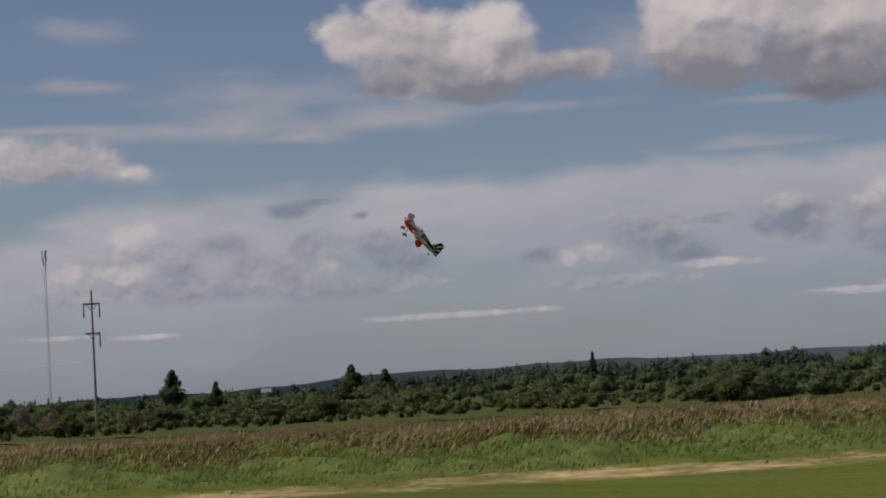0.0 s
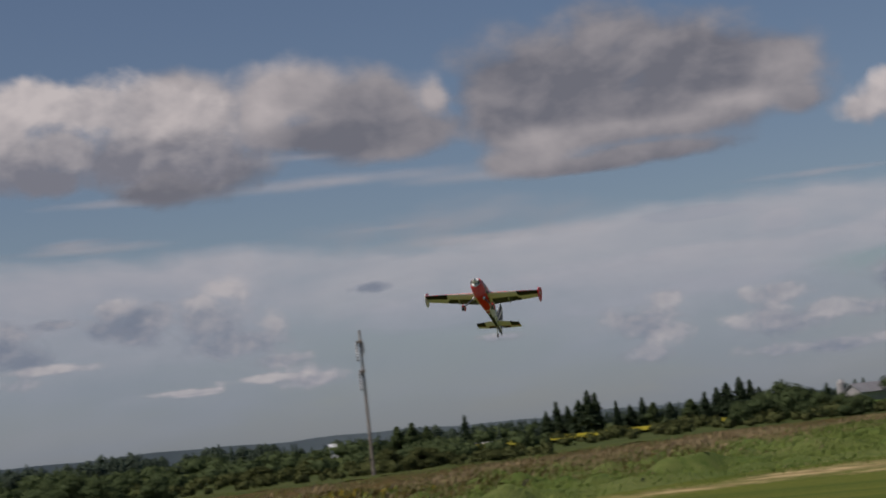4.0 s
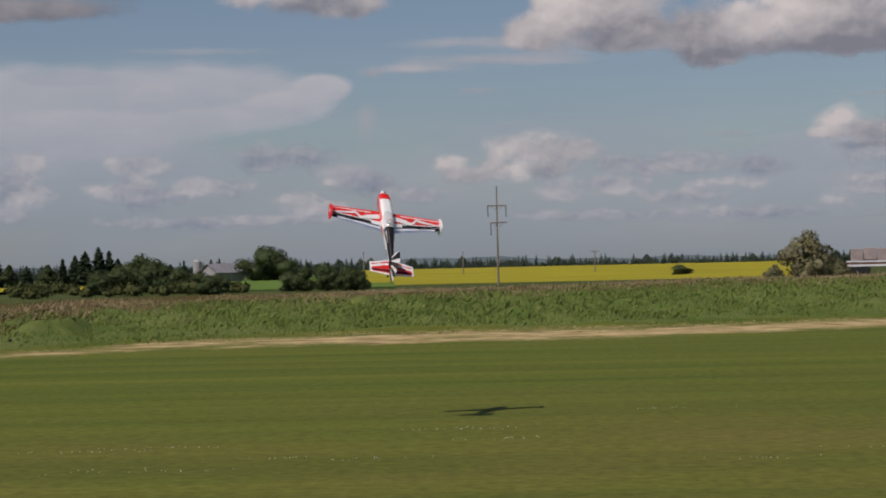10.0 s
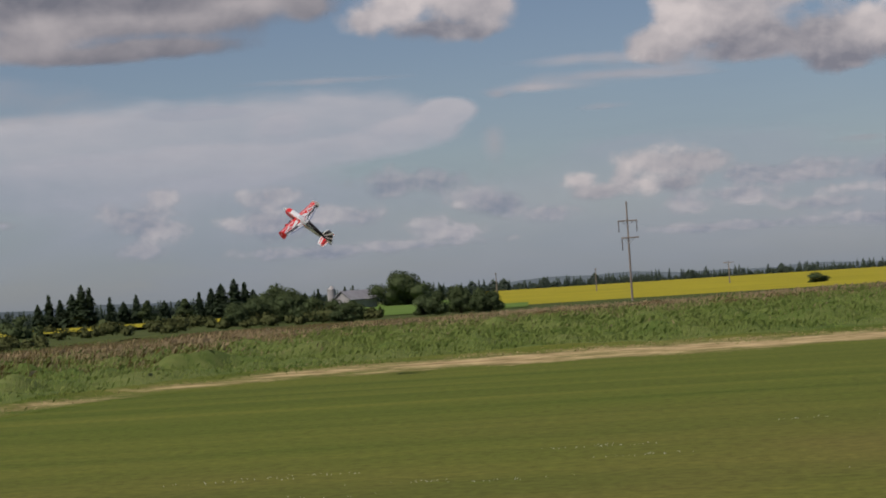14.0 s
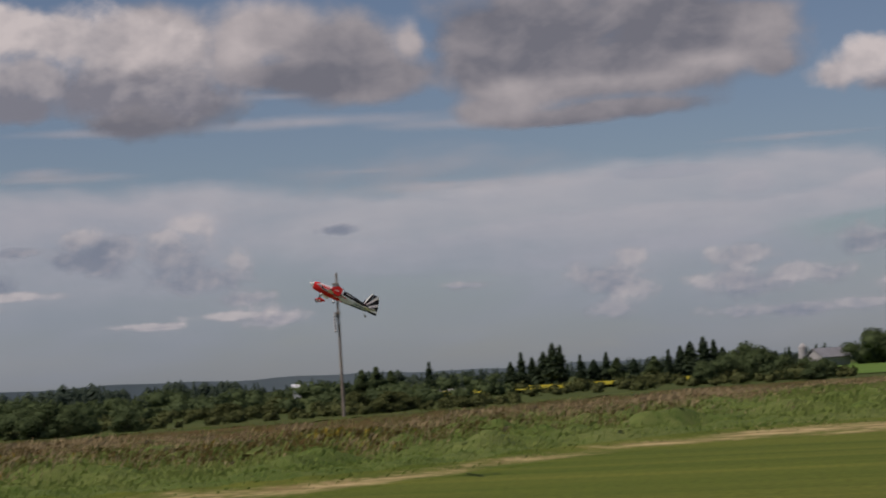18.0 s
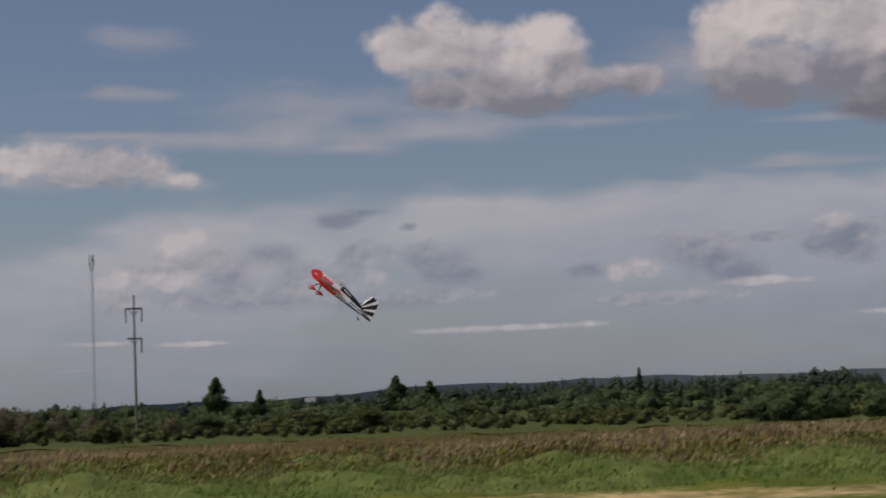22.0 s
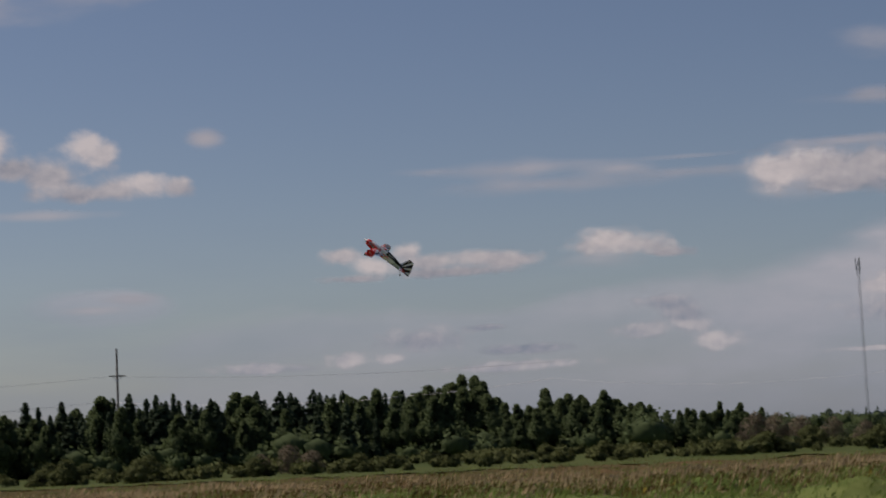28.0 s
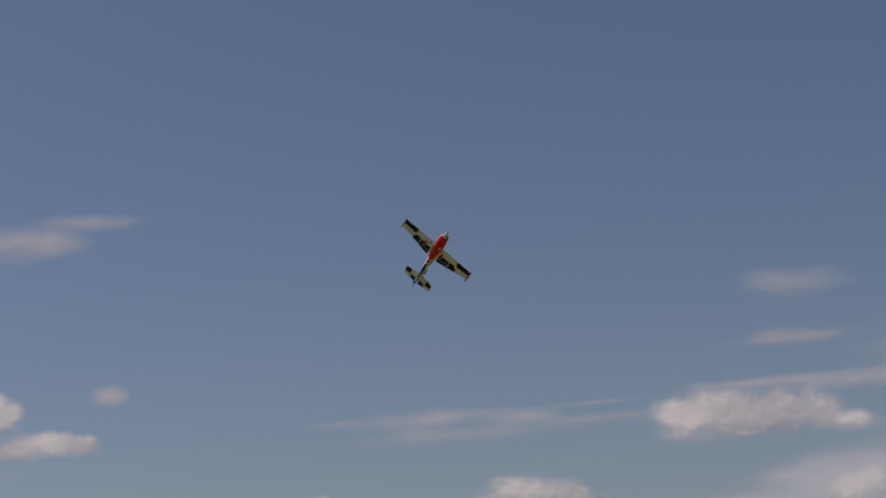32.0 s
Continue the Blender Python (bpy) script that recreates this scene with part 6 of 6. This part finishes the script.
for s in (-1, 1):
    vs = np.linspace(0, 1, 110)
    w = strip("wing", [wing_ring(s * (.05 + .56 * v), .165 - .005 * v, -.105 + .115 * v, .13 - .02 * v, 0, .735) for v in vs], wing_rule, SKIN, plane, "red-topped wing with black and grey blocks below")
    strip("aileron", [wing_ring(s * (.075 + .53 * v), .165 - .005 * v, -.105 + .115 * v, .13 - .02 * v, .755, 1.0, 10) for v in np.linspace(0, 1, 40)], wing_rule, SKIN, w, "aileron, metallic blue above")
    bm = bmesh.new()
    rod(bm, (s * .27, .04, -.018), (s * .27, -.045, -.026), .004, .004, 6)
    box(bm, (s * .27, .045, -.018), (.012, .03, .012), .002)
    part("aileron_linkage", bm, M_ALU, w)
    outline = ((.176, .0), (.160, .030), (.110, .062), (.060, .074), (.012, .062), (.0, .020), (.0, -.020), (.012, -.062), (.060, -.074), (.110, -.062), (.160, -.030))
    bm = bmesh.new()
    p = [bm.verts.new((s * .612, y, z)) for y, z in outline]
    f = bm.faces.new(p)
    r2 = bmesh.ops.extrude_face_region(bm, geom=[f])
    bmesh.ops.translate(bm, verts=[q for q in r2["geom"] if isinstance(q, bmesh.types.BMVert)], vec=(s * .007, 0, 0))
    bmesh.ops.recalc_face_normals(bm, faces=bm.faces)
    g = part("side_plate", bm, M_RED if s < 0 else M_WHITE, plane, "red tip plate" if s < 0 else "white tip plate")
    bm = bmesh.new()
    box(bm, (s * .622, .085, .0), (.003, .06, .012), .001)
    part("tip_badge", bm, M_WHITE if s < 0 else M_RED, g, "pale bar" if s < 0 else "red bar")


def tail_rule(c):
    v = abs(c.x) / .24
    if c.z < 0:
        return (2 if v > .58 else 4) if c.y > -.60 else (2 if v < .5 else 4)
    if c.y < -.645 or c.y > -.497 - .055 * v or v > .93:
        return 1
    if -.632 < c.y < -.612 or v < .12:
        return 2
    return 1 if abs(c.y + .555 + .06 * (v - .5)) < .014 else 0


ELEVATORS = []
for s in (-1, 1):
    st = strip("stabiliser", [wing_ring(s * (.012 + .228 * v), -.475 - .055 * v, -.675 + .02 * v, .07, 0, .60, 14) for v in np.linspace(0, 1, 40)], tail_rule, SKIN, plane, "tail plane half")
    el = strip("elevator", [wing_ring(s * (.03 + .21 * v), -.475 - .055 * v, -.675 + .02 * v, .07, .62, 1.0, 8) for v in np.linspace(0, 1, 40)], tail_rule, SKIN, st, "elevator half")
    ELEVATORS.append(el)


def fin_rule(c):
    """Black and white rays that fan out from the foot of the fin."""
    a = math.degrees(math.atan2(c.z + .035, -(c.y + .46)))
    return 1 if (a - 3) % 23.0 < 8.5 else 2


def upright(name, z0, z1, rows, cols, lead, trail, half, label):
    """A thin upright tail surface cut into small cells, so that its rays show crisply."""
    bm = bmesh.new()
    zs = np.linspace(z0, z1, rows)
    grid = {}
    for i, z in enumerate(zs):
        for j in range(cols + 1):
            for s in (-1, 1):
                grid[i, j, s] = bm.verts.new((s * half(j / cols), lead(z) + (trail(z) - lead(z)) * j / cols, z))
    for i in range(rows - 1):
        for j in range(cols):
            for s in (-1, 1):
                f = bm.faces.new((grid[i, j, s], grid[i + 1, j, s], grid[i + 1, j + 1, s], grid[i, j + 1, s]))
                f.material_index = fin_rule(f.calc_center_median())
        for j in (0, cols):
            f = bm.faces.new((grid[i, j, -1], grid[i + 1, j, -1], grid[i + 1, j, 1], grid[i, j, 1]))
            f.material_index = fin_rule(f.calc_center_median())
    for j in range(cols):
        for i in (0, rows - 1):
            f = bm.faces.new((grid[i, j, -1], grid[i, j + 1, -1], grid[i, j + 1, 1], grid[i, j, 1]))
            f.material_index = fin_rule(f.calc_center_median())
    bmesh.ops.recalc_face_normals(bm, faces=bm.faces)
    return part(name, bm, SKIN, plane, label)


upright("fin", .02, .245, 80, 30, lambda z: -.435 - .105 * (z - .02) / .225, lambda z: -.568, lambda u: .008 * min(1, .25 + 2 * u), "black and white striped fin")
upright("rudder", -.055, .245, 100, 40, lambda z: -.574, lambda z: -.738 + .072 * (z + .055) / .30 - .012 * math.sin(math.pi * (z + .055) / .30), lambda u: .008 * (1 - .9 * u), "black and white striped rudder")
# undercarriage
for s in (-1, 1):
    bm = bmesh.new()
    rod(bm, (s * .045, .215, -.080), (s * .145, .228, -.185), .010, .006, 8)
    leg = part("undercarriage_leg", bm, M_CARBON, plane, "dark strut")
    bm = bmesh.new()
    ball(bm, (s * .056, .217, -.094), (.013, .022, .020), 12)
    part("leg_fairing", bm, M_WHITE, leg, "white fairing", True)
    bm = bmesh.new()
    ball(bm, (s * .158, .198, -.188), (.017, .062, .024), 16)
    for q in bm.verts:
        if q.co.y < .19:
            q.co.z = -.188 + (q.co.z + .188) * (1 - 5 * (.19 - q.co.y))
            q.co.x = s * .158 + (q.co.x - s * .158) * (1 - 3 * (.19 - q.co.y))
    pant = part("wheel_fairing", bm, M_RED, leg, "red wheel fairing", True)
    bm = bmesh.new()
    rod(bm, (s * .147, .226, -.204), (s * .169, .226, -.204), .028, .028, 20)
    wheel = part("wheel", bm, M_RUBBER, plane, "black tyre")
    bm = bmesh.new()
    rod(bm, (s * .1455, .226, -.204), (s * .1705, .226, -.204), .015, .015, 16)
    part("hub", bm, M_WHITE, wheel, "white hub")
bm = bmesh.new()
rod(bm, (0, -.50, -.062), (0, -.578, -.124), .004, .004, 6)
tw = part("tail_strut", bm, M_ALU, plane)
bm = bmesh.new()
rod(bm, (-.007, -.580, -.130), (.007, -.580, -.130), .018, .017, 14)
part("tail_wheel", bm, M_RUBBER, tw, "small black tail wheel")
bm = bmesh.new()
rod(bm, (-.008, -.580, -.130), (.008, -.580, -.130), .009, .009, 12)
part("tail_wheel_hub", bm, M_WHITE, tw, "white hub")
# pale lettering bars on the dark deck
for s in (-1, 1):
    for k in range(5):
        y = -.165 - .030 * k
        hw, zb, zt = fus_at(y)
        bm = bmesh.new()
        box(bm, (s * (hw * .93), y, zb + (zt - zb) * .83), (.004, .019, .020 - .002 * k), .001)
        part("deck_bar", bm, M_WHITE, plane, "white bar of lettering")

# x, y, z in metres and the turn in degrees, by the second
PLANE_ROWS = [
    (0, -25.24, 28.31, 4.84, 52.2, -32.8, 138.5),
    (0.5, -23.51, 25.83, 4.70, 52.1, -52.1, 147.9),
    (1, -21.72, 24.30, 4.37, 13.0, -19.2, -146.4),
    (1.5, -19.41, 23.50, 4.03, 35.5, 3.4, -137.4),
    (2, -15.90, 21.93, 4.11, 27.5, 3.2, -152.7),
    (2.5, -13.13, 21.04, 4.28, 28.2, 12.4, -151.6),
    (4.5, -4.86, 19.79, 2.21, 26.8, -6.9, -179.8),
    (5, -3.27, 20.60, 1.52, 42.1, 0.1, -178.3),
    (5.2, -2.34, 20.26, 1.40, 46.0, 4.0, -174.8),
    (5.5, -0.65, 18.38, 1.37, 44.3, 10.0, -172.3),
    (6, 1.40, 15.45, 1.60, 41.9, 29.9, 176.4),
    (6.5, 2.18, 11.55, 1.84, 39.1, 46.9, 143.0),
    (7, 1.26, 9.09, 1.94, 46.5, 31.5, 95.3),
    (7.5, 0.36, 8.97, 2.06, 47.5, 25.7, 75.2),
    (8, -0.26, 9.80, 1.92, 52.1, 34.9, 69.2),
    (8.5, -0.72, 11.51, 1.50, 42.1, 28.7, 38.8),
    (9, -1.05, 14.20, 1.26, 30.9, -1.6, 15.8),
    (9.5, -1.40, 17.27, 1.56, 50.8, 8.9, 25.6),
    (10, -1.30, 20.05, 2.07, 53.6, 8.6, 22.3),
    (10.5, -0.85, 22.83, 2.49, 58.5, 1.0, 24.9),
    (11, -0.29, 25.21, 2.83, 61.0, -11.9, 34.8),
    (11.5, -0.18, 27.61, 3.10, 41.9, -23.8, 43.4),
    (12, -0.91, 29.81, 2.96, 25.2, -23.9, 65.4),
    (12.5, -2.70, 30.87, 2.49, 35.1, 6.5, 82.0),
    (13, -4.79, 34.56, 2.50, 55.9, 6.0, 87.9),
    (13.5, -5.67, 35.19, 2.87, 49.3, -3.2, 55.6),
    (14, -6.66, 37.26, 3.21, 47.2, -29.9, 59.8),
    (14.5, -7.78, 36.68, 3.19, 34.9, -13.6, 92.0),
    (15, -9.39, 36.98, 3.21, 41.6, 16.5, 101.2),
    (15.5, -10.64, 36.94, 3.52, 61.1, 27.8, 106.3),
    (17.5, -10.51, 28.68, 3.51, 21.6, -12.0, 119.7),
    (18, -12.04, 28.06, 3.08, 26.9, -0.9, 122.1),
    (18.5, -13.52, 26.81, 2.78, 42.6, 2.3, 124.1),
    (19, -14.24, 25.47, 2.94, 50.8, -15.3, 128.5),
    (19.5, -14.81, 25.19, 3.41, 37.3, -23.4, 133.4),
    (20, -14.79, 23.79, 3.59, 25.9, 2.7, 149.1),
    (20.5, -16.37, 23.98, 3.85, 50.0, 36.4, 162.1),
    (21, -16.08, 20.96, 3.58, 32.0, 30.9, 140.3),
    (21.5, -17.74, 20.01, 3.41, 27.8, 17.5, 121.7),
    (22, -19.33, 18.89, 3.24, 39.8, 11.5, 117.7),
    (22.5, -21.13, 18.43, 3.32, 39.0, 3.0, 97.0),
    (23, -22.87, 18.24, 3.57, 42.0, 9.3, 102.7),
    (23.5, -24.21, 18.35, 3.82, 45.0, 21.0, 120.6),
    (24, -24.95, 18.82, 3.46, 32.6, 16.8, 97.9),
    (24.5, -27.14, 20.00, 2.81, 24.9, -18.1, 80.0),
    (25, -28.58, 19.94, 2.18, 40.7, -18.0, 92.9),
    (25.5, -31.43, 20.44, 2.11, 40.9, -9.5, 108.6),
    (27.5, -35.79, 16.34, 4.53, 42.9, -10.2, 134.6),
    (28, -35.86, 15.18, 5.45, 42.3, -10.2, 140.8),
    (28.5, -34.69, 13.89, 6.26, 37.4, -16.2, 174.7),
    (29, -35.42, 13.48, 7.08, 36.4, -24.9, 168.8),
    (29.5, -35.76, 12.92, 7.76, 33.5, -16.3, 175.0),
    (30, -33.93, 11.69, 7.92, 31.7, -26.5, -169.4),
    (30.4, -31.34, 10.90, 7.76, 33.3, -27.6, -148.5),
    (30.7, -29.95, 10.84, 7.80, 34.0, -14.3, -134.6),
    (31, -28.39, 10.86, 7.84, 39.9, -2.2, -124.9),
    (31.3, -26.64, 11.10, 7.79, 42.8, -5.4, -129.5),
    (31.6, -24.89, 11.39, 7.69, 46.5, -21.0, -131.0),
    (32, -23.91, 12.62, 7.81, 39.5, -45.5, -117.4),
]


def raised(a):
    """An elevator half turned up by some degrees about its hinge."""
    c, q = math.cos(radians(a)), math.sin(radians(a))
    return pose(0, -.6 + .6 * c, -.6 * q, -a)


def motions():
    for el in ELEVATORS:
        walk(el, [(t, raised(a)) for t, a in ((0, 0), (4.5, 8), (6, 32), (6.5, 40), (7.3, 35), (7.7, 18), (8.5, 0), (32, 0))])
    walk(plane, [(t, pose(x, y, z, rx, ry, rz)) for t, x, y, z, rx, ry, rz in PLANE_ROWS])


motions()
